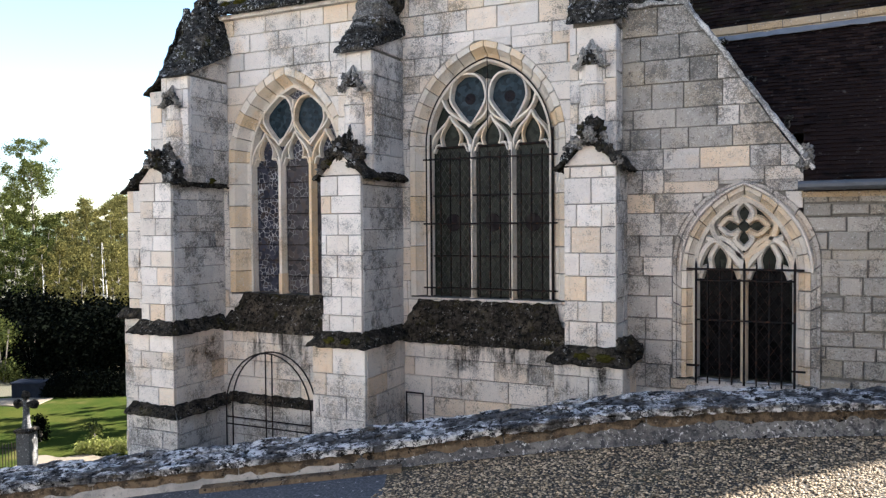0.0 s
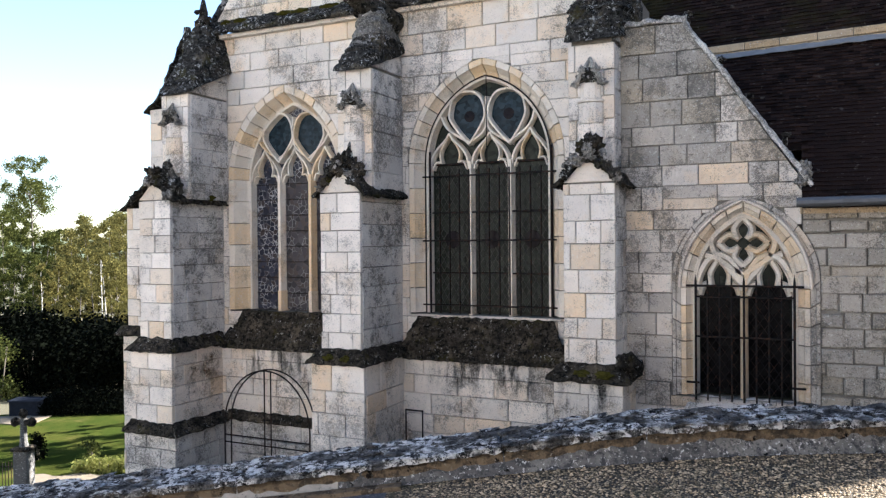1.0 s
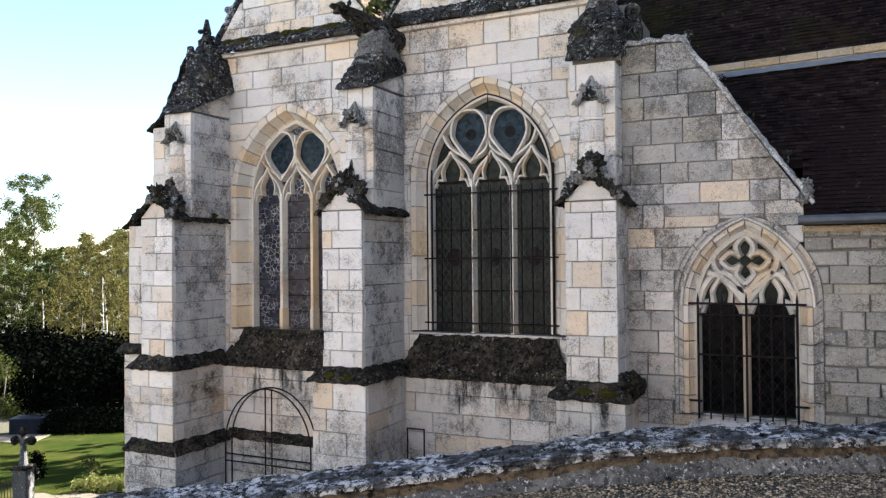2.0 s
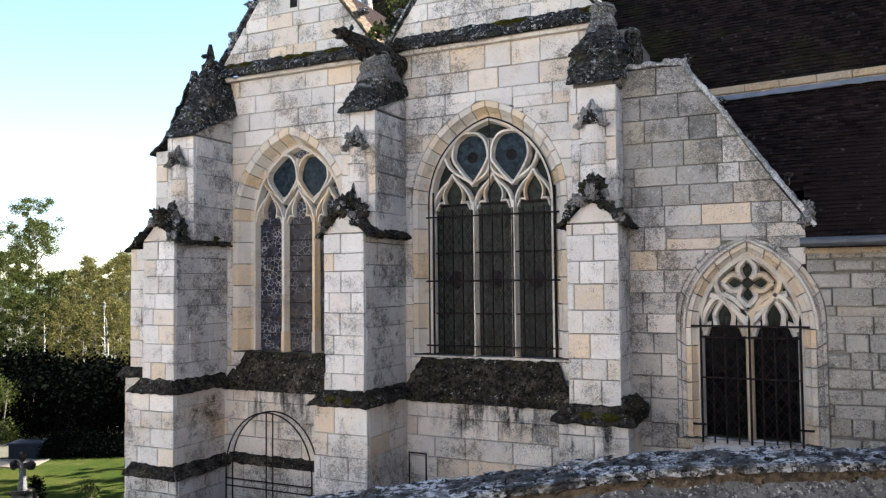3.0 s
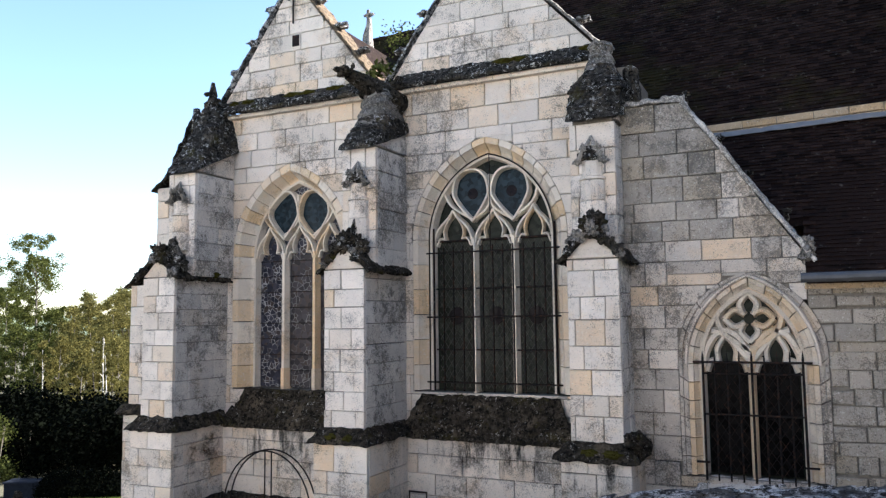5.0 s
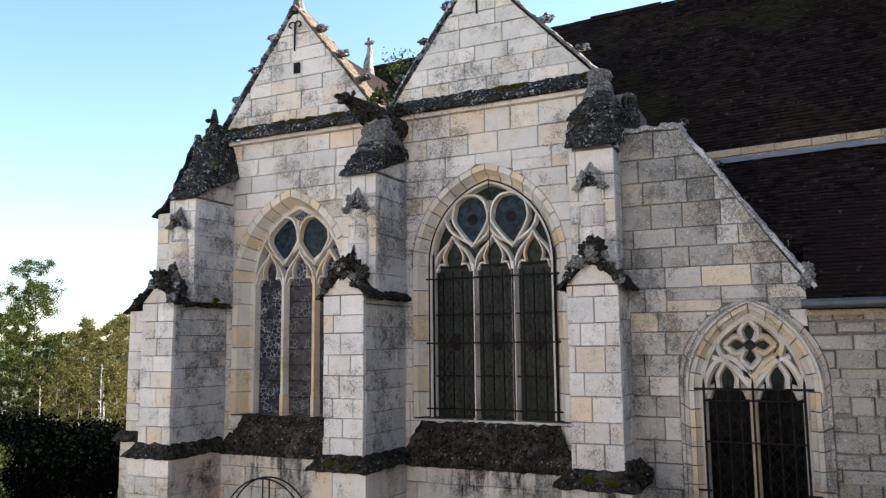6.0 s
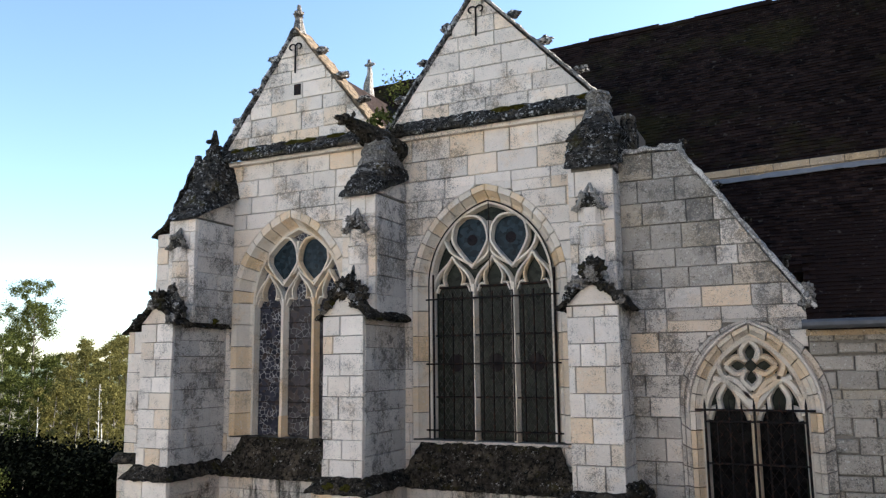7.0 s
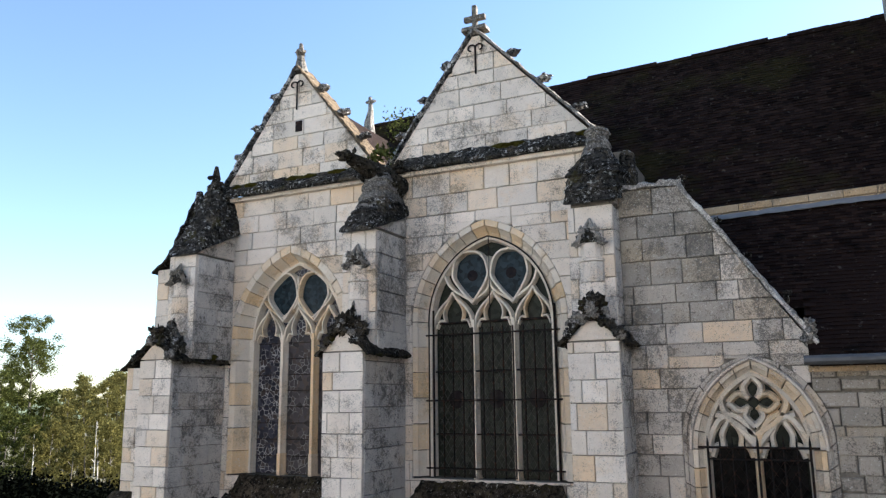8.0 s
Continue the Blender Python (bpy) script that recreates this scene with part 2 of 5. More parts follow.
def rough_slab(name, corners, thick, parent, mat, amp=0.02, step=0.06, label="", freq=6.0, m=None):
    """A slab over four corners (two along the low edge, two along the high edge), its top and edges worn uneven."""
    a, b, c, d = (Vector(p) for p in corners)
    nu = max(2, min(160, int((b - a).length / step)))
    nv = max(2, min(60, int((d - a).length / step)))
    nrm = (b - a).cross(d - a).normalized()
    bm = bmesh.new()
    top, low = [], []
    for j in range(nv + 1):
        rt, rl = [], []
        for i in range(nu + 1):
            u, v = i / nu, j / nv
            p = a.lerp(b, u).lerp(d.lerp(c, u), v)
            e = noise.noise(p * freq) + 0.6 * noise.noise(p * freq * 2.7)
            rim = i in (0, nu) or j in (0, nv)
            w = noise.noise_vector(p * freq * 1.3) * amp * (0.9 if rim else 0.4)
            rt.append(bm.verts.new(p + nrm * (thick * (0.72 if rim else 1.0) + amp * e) + w))
            rl.append(bm.verts.new(p + w))
        top.append(rt)
        low.append(rl)
    for j in range(nv):
        for i in range(nu):
            bm.faces.new((top[j][i], top[j][i + 1], top[j + 1][i + 1], top[j + 1][i]))
            bm.faces.new((low[j][i], low[j + 1][i], low[j + 1][i + 1], low[j][i + 1]))
    for i in range(nu):
        bm.faces.new((low[0][i], low[0][i + 1], top[0][i + 1], top[0][i]))
        bm.faces.new((low[nv][i + 1], low[nv][i], top[nv][i], top[nv][i + 1]))
    for j in range(nv):
        bm.faces.new((low[j + 1][0], low[j][0], top[j][0], top[j + 1][0]))
        bm.faces.new((low[j][nu], low[j + 1][nu], top[j + 1][nu], top[j][nu]))
    return part(name, bm, mat, parent, label, m)


def lump(bm, p, size, seed, amp=0.35, sub=3):
    """An uneven knob of carved, worn stone."""
    r = bmesh.ops.create_icosphere(bm, subdivisions=sub, radius=1.0)
    s = Vector(size)
    for v in r["verts"]:
        k = 1 + amp * (noise.noise(v.co * 1.6 + Vector((seed, 0, 0))) + 0.7 * noise.noise(v.co * 3.7 + Vector((0, seed, 0))) + 0.45 * noise.noise(v.co * 7.9 + Vector((0, 0, seed))))
        v.co = Vector(p) + Vector((v.co.x * s.x, v.co.y * s.y, v.co.z * s.z)) * k


# A pointed arch: centre x, half width, foot, springing and crown; its left and right edge at a height, or None outside it.
def arch(cx, half, foot, spring, crown):
    h = crown - spring
    rad = (h * h + half * half) / (2 * half)

    def span(z):
        if z < foot or z >= crown:
            return None
        if z <= spring:
            return cx - half, cx + half
        x = math.sqrt(max(rad * rad - (z - spring) ** 2, 0.0)) - (rad - half)
        return cx - x, cx + x
    span.box = (cx - half, cx + half, foot, crown)
    span.data = (cx, half, foot, spring, crown, rad)
    return span


def arch_line(span, grow=0.0, k=14, foot=True):
    """Points (x, z) along the arch, from its left foot over the crown to its right foot, grown outwards."""
    cx, half, z0, zs, zc, rad = span.data
    out = []
    if foot:
        out += [(cx - half - grow, z0 + (zs - z0) * i / 6) for i in range(6)]
    R = rad + grow
    top = math.acos(max(-1, min(1, (rad - half) / R)))
    left = [(cx + (rad - half) - R * math.cos(top * i / k), zs + R * math.sin(top * i / k)) for i in range(k + 1)]
    out += left
    out += [(2 * cx - x, z) for x, z in left[-2::-1]]
    if foot:
        out += [(cx + half + grow, zs - (zs - z0) * i / 6) for i in range(1, 7)]
    return out


def pieces(x0, x1, z0, z1, left, right, holes, gap):
    """The parts of a rectangle that lie inside the wall's edges and outside its openings, as rows of (z, from, to)."""
    za, zb = z0 + gap, z1 - gap
    live = [h for h in holes if h.box[3] > za and h.box[2] < zb and h.box[1] > x0 and h.box[0] < x1]
    k = 6 if live or left(za) != left(zb) or right(za) != right(zb) else 1
    cuts = sorted({za + (zb - za) * i / k for i in range(k + 1)} | {h.box[3] - 1e-4 for h in live if za < h.box[3] < zb} | {h.box[3] for h in live if za < h.box[3] < zb} | {h.box[2] for h in live if za < h.box[2] < zb} | {h.box[2] - 1e-4 for h in live if za < h.box[2] < zb})
    done, running = [], []
    for z in cuts:
        if any(abs(z - h.box[3]) < 1e-9 for h in live):
            done, running = done + running, []
        iv = [(max(x0, left(z)) + gap, min(x1, right(z)) - gap)]
        for h in live:
            s = h(z)
            if s:
                iv = [q for a, b in iv for q in ((a, min(b, s[0] - gap)), (max(a, s[1] + gap), b))]
        iv = [(a, b) for a, b in iv if b - a > 0.025]
        nxt = []
        for a, b in iv:
            for r in running:
                if r and r[-1][1] < b and r[-1][2] > a and r not in nxt:
                    r.append((z, a, b))
                    nxt.append(r)
                    break
            else:
                nxt.append([(z, a, b)])
        done += [r for r in running if r not in nxt]
        running = nxt
    return [r for r in done + running if len(r) > 1 and r[-1][0] - r[0][0] > 0.03]


def prism(bm, rows, y_out, y_in, c):
    """A block with a chamfered face over rows of (z, from, to); it faces -y."""
    def loop(k, y):
        z0, z1 = rows[0][0] + k, rows[-1][0] - k
        rr = [(min(max(z, z0), z1), a + k, b - k) for z, a, b in rows]
        rr = [(z, a, b) if b > a else (z, (a + b) / 2 - 1e-3, (a + b) / 2 + 1e-3) for z, a, b in rr]
        return [(a, y, z) for z, a, b in rr][::-1] + [(b, y, z) for z, a, b in rr]
    rings(bm, [loop(0, y_in), loop(0, y_out + c), loop(c, y_out)])


def masonry(name, parent, m, z0, z1, left, right, holes=(), course=0.3, length=(0.42, 0.8), mat=None, core=0.5, seed=1, joint=0.005, proud=0.008, label="", rubble=False, piece="stone_block", onto=None):
    """A wall: a solid core with its openings cut through, faced with separate blocks in courses."""
    mat = mat or M_STONE
    rng = random.Random(seed)
    bm = bmesh.new()
    zs = [z0]
    while zs[-1] < z1 - 0.12:
        step = course * rng.uniform(0.86, 1.14) if not rubble else course * rng.uniform(0.6, 1.35)
        zs.append(min(z1, zs[-1] + step) if z1 - zs[-1] - step > 0.12 else z1)
    for h in holes:
        zs = [h.box[3] if abs(z - h.box[3]) < 0.07 and z not in (z0, z1) else z for z in zs]
    if onto is None:
        for za, zb in zip(zs, zs[1:]):
            for r in pieces(-99, 99, za, zb, left, right, holes, 0.0):
                prism(bm, r, 0.045, core, 0.001)
        bmesh.ops.remove_doubles(bm, verts=bm.verts, dist=2e-4)
        bm.transform(m)
        wall = part(name, bm, M_MORTAR, parent, label)
    else:
        wall = onto
        bm.free()
    for za, zb in zip(zs, zs[1:]):
        lo, hi = min(left(za), left(zb)), max(right(za), right(zb))
        x = lo - rng.uniform(0, length[0])
        while x < hi:
            w = rng.uniform(*length) * (1.0 if not rubble else rng.uniform(0.7, 1.2))
            if hi - x - w < 0.12:
                w = hi - x + 0.001
            for r in pieces(x, x + w, za, zb, left, right, holes, joint):
                j = [(z + rng.uniform(-0.003, 0.003) * (6 if rubble else 1), p, q) for z, p, q in r]
                b = bmesh.new()
                prism(b, j, rng.uniform(-proud, proud), 0.06, 0.012 if rubble else 0.007)
                b.transform(m)
                part(piece, b, mat(x + w / 2, za, rng) if callable(mat) else mat, wall)
            x += w
    return wall


def const(v):
    return lambda z: v


def facing(x, y, z=0.0, turn=0.0):
    return pose(x, y, z, 0, 0, turn)

# ---- the church ----
FRONT, NOSE, SIDE = 11.05, 9.73, 10.40     # the bays' wall, the faces of the buttresses, the aisle wall
church = tagged(new("church"), "old gabled limestone church with buttresses, traceried windows and brown tiled roofs", "church")
church.matrix_basis = pose(-4, 11.5, -1.5)

W1 = arch(-8.17, 0.93, 0.40, 2.75, 4.03)
W2 = arch(-4.45, 1.05, 0.46, 2.86, 4.18)
W3 = arch(-0.672, 0.60, -0.42, 0.98, 1.90)


def grown(span, g):
    cx, half, foot, spring, crown, rad = span.data
    return arch(cx, half + g, foot - 0.02, spring, spring + math.sqrt((rad + g) ** 2 - (rad - half) ** 2))


RING1, RING2 = 0.32, 0.235
H1, H2, H3 = grown(W1, RING1), grown(W2, RING2), arch(-0.672, 0.87, -0.44, 1.08, 2.13)


def rake(xa, za, xb, zb):
    """The x of a sloping edge at a height."""
    return lambda z: xa + (xb - xa) * (z - za) / (zb - za)


# bays: wall above the plinth, plinth, gables
masonry("bay_wall", church, facing(0, FRONT), -0.15, 5.30, const(-9.95), const(-6.2), [H1], 0.305, mat=M_STONE, seed=3, label="pale ashlar wall of the first bay")
masonry("bay_wall", church, facing(0, FRONT), -0.15, 5.30, const(-6.2), const(-2.45), [H2], 0.305, mat=M_STONE, seed=4, label="pale ashlar wall of the second bay")
masonry("plinth_wall", church, facing(0, FRONT - 0.2), -3.2, -0.22, const(-9.6), const(-6.2), [], 0.33, (0.5, 0.85), seed=5, core=0.6)
masonry("plinth_wall", church, facing(0, FRONT - 0.2), -3.2, -0.22, const(-6.2), const(-2.3), [], 0.30, (0.45, 0.85), seed=6, core=0.6)
G1, G2 = (-8.12, 7.72), (-4.55, 7.66)
gable_1 = masonry("gable", church, facing(0, FRONT + 0.02), 5.55, 7.62, rake(-9.72, 5.55, *G1), rake(-6.42, 5.55, *G1), [], 0.29, (0.45, 0.75), seed=8, core=0.4)
gable_2 = masonry("gable", church, facing(0, FRONT + 0.02), 5.55, 7.58, rake(-6.12, 5.55, *G2), rake(-2.62, 5.55, *G2), [], 0.29, (0.45, 0.75), seed=9, core=0.4)

# mossy string course under the gables
for xa, xb in ((-9.85, -6.45), (-6.05, -2.6)):
    rough_slab("string_course", [(xa, FRONT - 0.20, 5.33), (xb, FRONT - 0.20, 5.33), (xb, FRONT + 0.06, 5.60), (xa, FRONT + 0.06, 5.60)], 0.07, church, M_CAP, 0.03, 0.04, "lichen-covered sloping string course", 9.0)
    b = bmesh.new()
    box(b, xa, xb, FRONT - 0.11, FRONT + 0.05, 5.28, 5.36, 0.02)
    part("moulding", b, M_STONE, church)


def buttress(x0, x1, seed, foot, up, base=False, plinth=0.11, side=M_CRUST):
    """A stepped buttress: plinth, shaft, saddle-roofed gablet, upper stage with a cap."""
    xm = (x0 + x1) / 2
    b = bmesh.new()
    box(b, x0 + 0.04, x1 - 0.04, NOSE + 0.04, FRONT, -0.2, 2.34)
    box(b, x0 - plinth + 0.04, x1 + plinth - 0.04, NOSE - plinth + 0.04, FRONT, foot - 0.4, -0.2)
    core = part("buttress", b, M_MORTAR, church, "stepped limestone buttress with a mossy gablet")
    def clad(y, xa, xb, za, zb, k, mat=lambda x, z, g: M_STONE if g.random() < 0.3 else M_FRONT, length=(0.3, 0.46)):
        masonry("", church, facing(0, y), za, zb, const(xa), const(xb), [], 0.30, length, mat, seed=seed + k, onto=core)
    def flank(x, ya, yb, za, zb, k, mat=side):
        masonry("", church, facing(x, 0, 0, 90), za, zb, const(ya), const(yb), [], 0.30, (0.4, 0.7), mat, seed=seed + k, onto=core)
    clad(NOSE, x0, x1, 0.0, 2.33, 1)
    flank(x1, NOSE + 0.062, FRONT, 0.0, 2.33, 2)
    clad(NOSE - plinth, x0 - plinth, x1 + plinth, foot, -0.2, 3, length=(0.4, 0.66))
    flank(x1 + plinth, NOSE - plinth + 0.062, FRONT - 0.14, foot, -0.2, 4, M_STONE)
    # gablet
    peak, half = 2.68, (x1 - x0) / 2
    masonry("", church, facing(0, NOSE), 2.34, peak, rake(x0, 2.34, xm, peak), rake(x1, 2.34, xm, peak), [], 0.5, (2, 3), M_STONE, seed=seed + 5, onto=core)
    b = bmesh.new()
    rings(b, [[(x0 + .03, y, 2.3), (x1 - .03, y, 2.3), (xm, y, peak - .03)] for y in (NOSE + 0.03, FRONT)])
    part("gablet_core", b, M_MORTAR, core)
    o = 0.09
    for s, xe in ((-1, x0 - o), (1, x1 + o)):
        ze = peak - (half + o) * (peak - 2.34) / half + 0.02
        q = [(xe, NOSE - 0.07, ze), (xe, FRONT, ze), (xm, FRONT, peak + 0.02), (xm, NOSE - 0.07, peak + 0.02)]
        if s > 0:
            rough_slab("gablet_slab", q, 0.06, core, M_MOSS, 0.035, 0.05, "mossy sloping stone slab")
        else:
            rough_slab("gablet_slab", [q[1], q[0], q[3], q[2]], 0.06, core, M_MOSS, 0.035, 0.05, "mossy sloping stone slab")
    r = random.Random(seed)
    for i in range(6):
        f = i / 5
        for s in (-1, 1):
            if r.random() < 0.25:
                continue
            b = bmesh.new()
            lump(b, (xm + s * (half + 0.06) * (1 - f) + r.uniform(-.03, .03), NOSE - 0.06, 2.35 + (peak - 2.30) * f + r.uniform(-.02, .04)), (r.uniform(0.035, 0.075), 0.06, r.uniform(0.03, 0.075)), seed * 3 + i * 1.7 + s, 0.9)
            part("crocket", b, M_CAP if r.random() < 0.6 else M_CARVED, core)
    b = bmesh.new()
    lump(b, (xm, NOSE + 0.02, peak + 0.08), (0.13, 0.12, 0.14), seed + 40, 0.95, 4)
    part("gablet_finial", b, M_MOSS, core, "worn carved finial dark with lichen")
    # weathering above the plinth
    p = plinth + 0.07
    for q in ([(x0 - p, NOSE - p, -0.2), (x1 + p, NOSE - p, -0.2), (x1, NOSE, 0.01), (x0, NOSE, 0.01)],
              [(x1 + p, NOSE - p, -0.2), (x1 + p, FRONT - 0.1, -0.2), (x1, FRONT - 0.1, 0.01), (x1, NOSE, 0.01)],
              [(x0 - p, FRONT - 0.1, -0.2), (x0 - p, NOSE - p, -0.2), (x0, NOSE, 0.01), (x0, FRONT - 0.1, 0.01)]):
        rough_slab("plinth_weathering", q, 0.035, core, M_MOSS, 0.03, 0.05, "moss-grown sloping plinth top")
    # upper stage
    u0, u1, uy, cap = up
    um = (u0 + u1) / 2
    b = bmesh.new()
    box(b, u0 + 0.04, u1 - 0.04, uy + 0.04, FRONT, 2.3, cap + 0.09)
    part("upper_core", b, M_MORTAR, core)
    clad(uy, u0, u1, 2.36, cap, 6, length=(0.2, 0.42))
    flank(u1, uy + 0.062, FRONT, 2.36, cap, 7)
    # half-round niche shaft in separate drums, under a gabled canopy gone ragged
    for za, zb, rr in ((2.80, 3.12, 0.185), (3.128, 3.40, 0.175), (3.408, 3.44, 0.19), (3.448, 3.66, 0.15)):
        b = bmesh.new()
        rings(b, [[(um + q * math.cos(math.pi * (1 + i / 6)), uy + 0.02 + 0.8 * q * math.sin(math.pi * (1 + i / 6)), z) for i in range(7)] for z, q in ((za, rr - 0.008), (za + 0.012, rr), (zb - 0.012, rr), (zb, rr - 0.008))])
        part("niche_drum", b, M_STONE, core)
    for s in (-1, 1):
        b = bmesh.new()
        tube(b, [(um + s * 0.19, uy - 0.08, 3.62), (um + s * 0.12, uy - 0.11, 3.74), (um + s * 0.05, uy - 0.09, 3.86), (um, uy - 0.03, 4.00)], [0.035, 0.04, 0.035, 0.015], 7)
        lump(b, (um + s * 0.18, uy - 0.10, 3.65), (0.055, 0.05, 0.04), seed + s, 0.9, 3)
        lump(b, (um + s * 0.09, uy - 0.12, 3.82), (0.045, 0.05, 0.05), seed + 3 * s, 0.9, 3)
        part("niche_canopy", b, M_CARVED, core, "ragged carved canopy over the niche")
    b = bmesh.new()
    lump(b, (um, uy - 0.07, 3.76), (0.13, 0.08, 0.10), seed + 9, 0.6, 3)
    part("niche_boss", b, M_CAP, core)
    for i in range(14):
        f = i / 13
        b = bmesh.new()
        lump(b, (um + r.uniform(-1, 1) * 0.26 * (1 - f), NOSE + 0.10 + 0.12 * f, 2.58 + 0.36 * f), (0.105 * (1.25 - f) * r.uniform(0.6, 1.2), 0.09, 0.10 * r.uniform(0.5, 1.1)), seed + 70 + i * 2.3, 0.95)
        part("carved_leaf", b, (M_CAP, M_CARVED, M_MOSS)[i % 3], core)
    return core


def worn_cap(core, u1, uy, z0, zb, levels, climb, seed, mat=M_CAP, name="cap", label="bell-shaped stone cap black with lichen", flank=True):
    """A weathered cap over levels of (z, left, right, front, back), in lapped courses; its side eaves climb to the wall."""
    if flank:
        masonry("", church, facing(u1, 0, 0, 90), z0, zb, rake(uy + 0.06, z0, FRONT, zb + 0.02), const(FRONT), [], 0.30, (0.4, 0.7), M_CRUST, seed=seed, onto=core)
    loops, k = [], 7
    za, zt = levels[0][0], levels[-1][0]
    for q, (lo, hi) in enumerate(zip(levels, levels[1:])):
        for i in range(k + (q == len(levels) - 2)):
            f = i / k
            z, xa, xb, ya, yb = (p + (w - p) * f for p, w in zip(lo, hi))
            lip = 0.028 * (1 - ((z - za) / 0.17) % 1.0)
            cut = min(0.09, (xb - xa) * 0.25)
            line2 = [(xa, yb + (ya + cut - yb) * j / 10) for j in range(11)] + [(xa + cut + (xb - xa - 2 * cut) * j / 12, ya) for j in range(13)] + [(xb, ya + cut + (yb - ya - cut) * j / 10) for j in range(11)]
            loop = []
            for x, y in line2:
                p = Vector((x, y, z + climb * (1 - (z - za) / (zt - za)) * max(0.0, (y - ya) / (yb - ya + 1e-6))))
                out = Vector((x - (xa + xb) / 2, y - max(ya + 0.2, (ya + yb) / 2), 0)).normalized()
                e = noise.noise(p * 7 + Vector((seed, 0, 0))) + 0.7 * noise.noise(p * 17) + 0.4 * noise.noise(p * 37)
                loop.append(p + out * (lip + 0.026 * e) + Vector((0, 0, 0.02 * noise.noise(p * 11))))
            loops.append(loop)
    b = bmesh.new()
    rings(b, loops)
    return part(name, b, mat, core, label)


UP_L, UP_M, UP_R = (-10.02, -9.41, 10.05, 4.15), (-6.44, -5.84, 10.05, 4.22), (-2.82, -2.20, 10.05, 4.18)
b_left = buttress(-10.23, -9.53, 11, -3.2, UP_L)
b_mid = buttress(-6.56, -5.86, 31, -2.2, UP_M)
b_right = buttress(-2.81, -2.13, 51, -1.9, UP_R)
B = FRONT
worn_cap(b_left, -9.41, 10.05, 4.18, 4.80, [(4.14, -10.03, -9.33, 9.95, B), (4.42, -10.00, -9.36, 10.12, B), (4.78, -9.96, -9.42, 10.34, B), (5.12, -9.90, -9.50, 10.50, B), (5.40, -9.86, -9.56, 10.62, B), (5.55, -9.80, -9.60, 10.66, B)], 0.55, 81)
worn_cap(b_mid, -5.84, 10.05, 4.25, 4.82, [(4.19, -6.47, -5.80, 9.94, B), (4.24, -6.47, -5.80, 9.95, B), (4.42, -6.40, -5.80, 10.06, B), (4.60, -6.36, -5.82, 10.18, B), (4.80, -6.31, -5.84, 10.30, B)], 0.45, 82)
worn_cap(b_mid, 0, 0, 0, 0, [(4.62, -6.36, -5.86, 10.22, B), (4.85, -6.33, -5.88, 10.31, B), (5.08, -6.32, -5.90, 10.37, B), (5.26, -6.28, -5.92, 10.45, B)], 0.0, 85, M_CARVED, "gargoyle_corbel", "stone corbel under the gargoyle, pale in front", False)
worn_cap(b_right, -2.20, 10.05, 4.22, 4.70, [(4.21, -2.86, -2.15, 9.95, B), (4.42, -2.84, -2.14, 10.00, B), (4.62, -2.82, -2.14, 10.08, B), (4.65, -2.86, -2.10, 10.05, B), (4.72, -2.82, -2.12, 10.10, B), (4.93, -2.70, -2.25, 10.26, B), (5.08, -2.65, -2.31, 10.36, 10.95)], 0.30, 83)
worn_cap(b_right, 0, 0, 0, 0, [(5.02, -2.66, -2.30, 10.35, 10.9), (5.14, -2.63, -2.33, 10.38, 10.8), (5.29, -2.59, -2.36, 10.42, 10.7), (5.33, -2.62, -2.33, 10.39, 10.72), (5.41, -2.61, -2.34, 10.41, 10.7)], 0.0, 86, M_CARVED, "pinnacle_stub", "broken pinnacle stub", False)

# corner buttress that points along the wall, seen past the left one
b = bmesh.new()
box(b, -11.58, -9.9, 10.80, 11.7, -3.4, 2.28)
box(b, -10.98, -9.9, 10.80, 11.7, 2.2, 4.1)
corner = part("corner_buttress", b, M_MORTAR, church, "corner buttress of pale ashlar")
masonry("", church, facing(0, 10.75), -0.05, 2.28, const(-11.62), const(-10.0), [], 0.31, (0.3, 0.6), seed=71, onto=corner)
masonry("", church, facing(0, 10.72), -3.3, -0.1, const(-11.72), const(-10.0), [], 0.33, (0.3, 0.6), seed=72, onto=corner)
masonry("", church, facing(0, 10.75), 2.3, 4.1, const(-11.0), const(-9.9), [], 0.31, (0.3, 0.5), seed=73, onto=corner)
rough_slab("weathering_slab", [(-11.70, 10.68, 2.22), (-11.70, 11.7, 2.22), (-10.9, 11.7, 2.85), (-10.9, 10.68, 2.85)][::-1], 0.05, corner, M_MOSS, 0.02, 0.06)
rough_slab("weathering_slab", [(-11.07, 10.68, 4.02), (-11.07, 11.7, 4.02), (-10.70, 11.7, 4.27), (-10.70, 10.68, 4.27)][::-1], 0.05, corner, M_MOSS, 0.025, 0.05)
rough_slab("weathering_slab", [(-10.73, 10.68, 4.24), (-10.73, 11.7, 4.24), (-10.06, 11.7, 5.4), (-10.06, 10.68, 5.4)][::-1], 0.05, corner, M_CAP, 0.03, 0.05)
rough_slab("weathering_slab", [(-11.80, 10.62, -0.12), (-11.0, 10.62, -0.12), (-11.0, 10.75, 0.05), (-11.70, 10.75, 0.05)], 0.06, corner, M_MOSS, 0.03, 0.05)

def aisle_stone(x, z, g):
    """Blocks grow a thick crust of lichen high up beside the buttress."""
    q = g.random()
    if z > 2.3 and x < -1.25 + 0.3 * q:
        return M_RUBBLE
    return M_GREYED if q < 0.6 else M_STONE


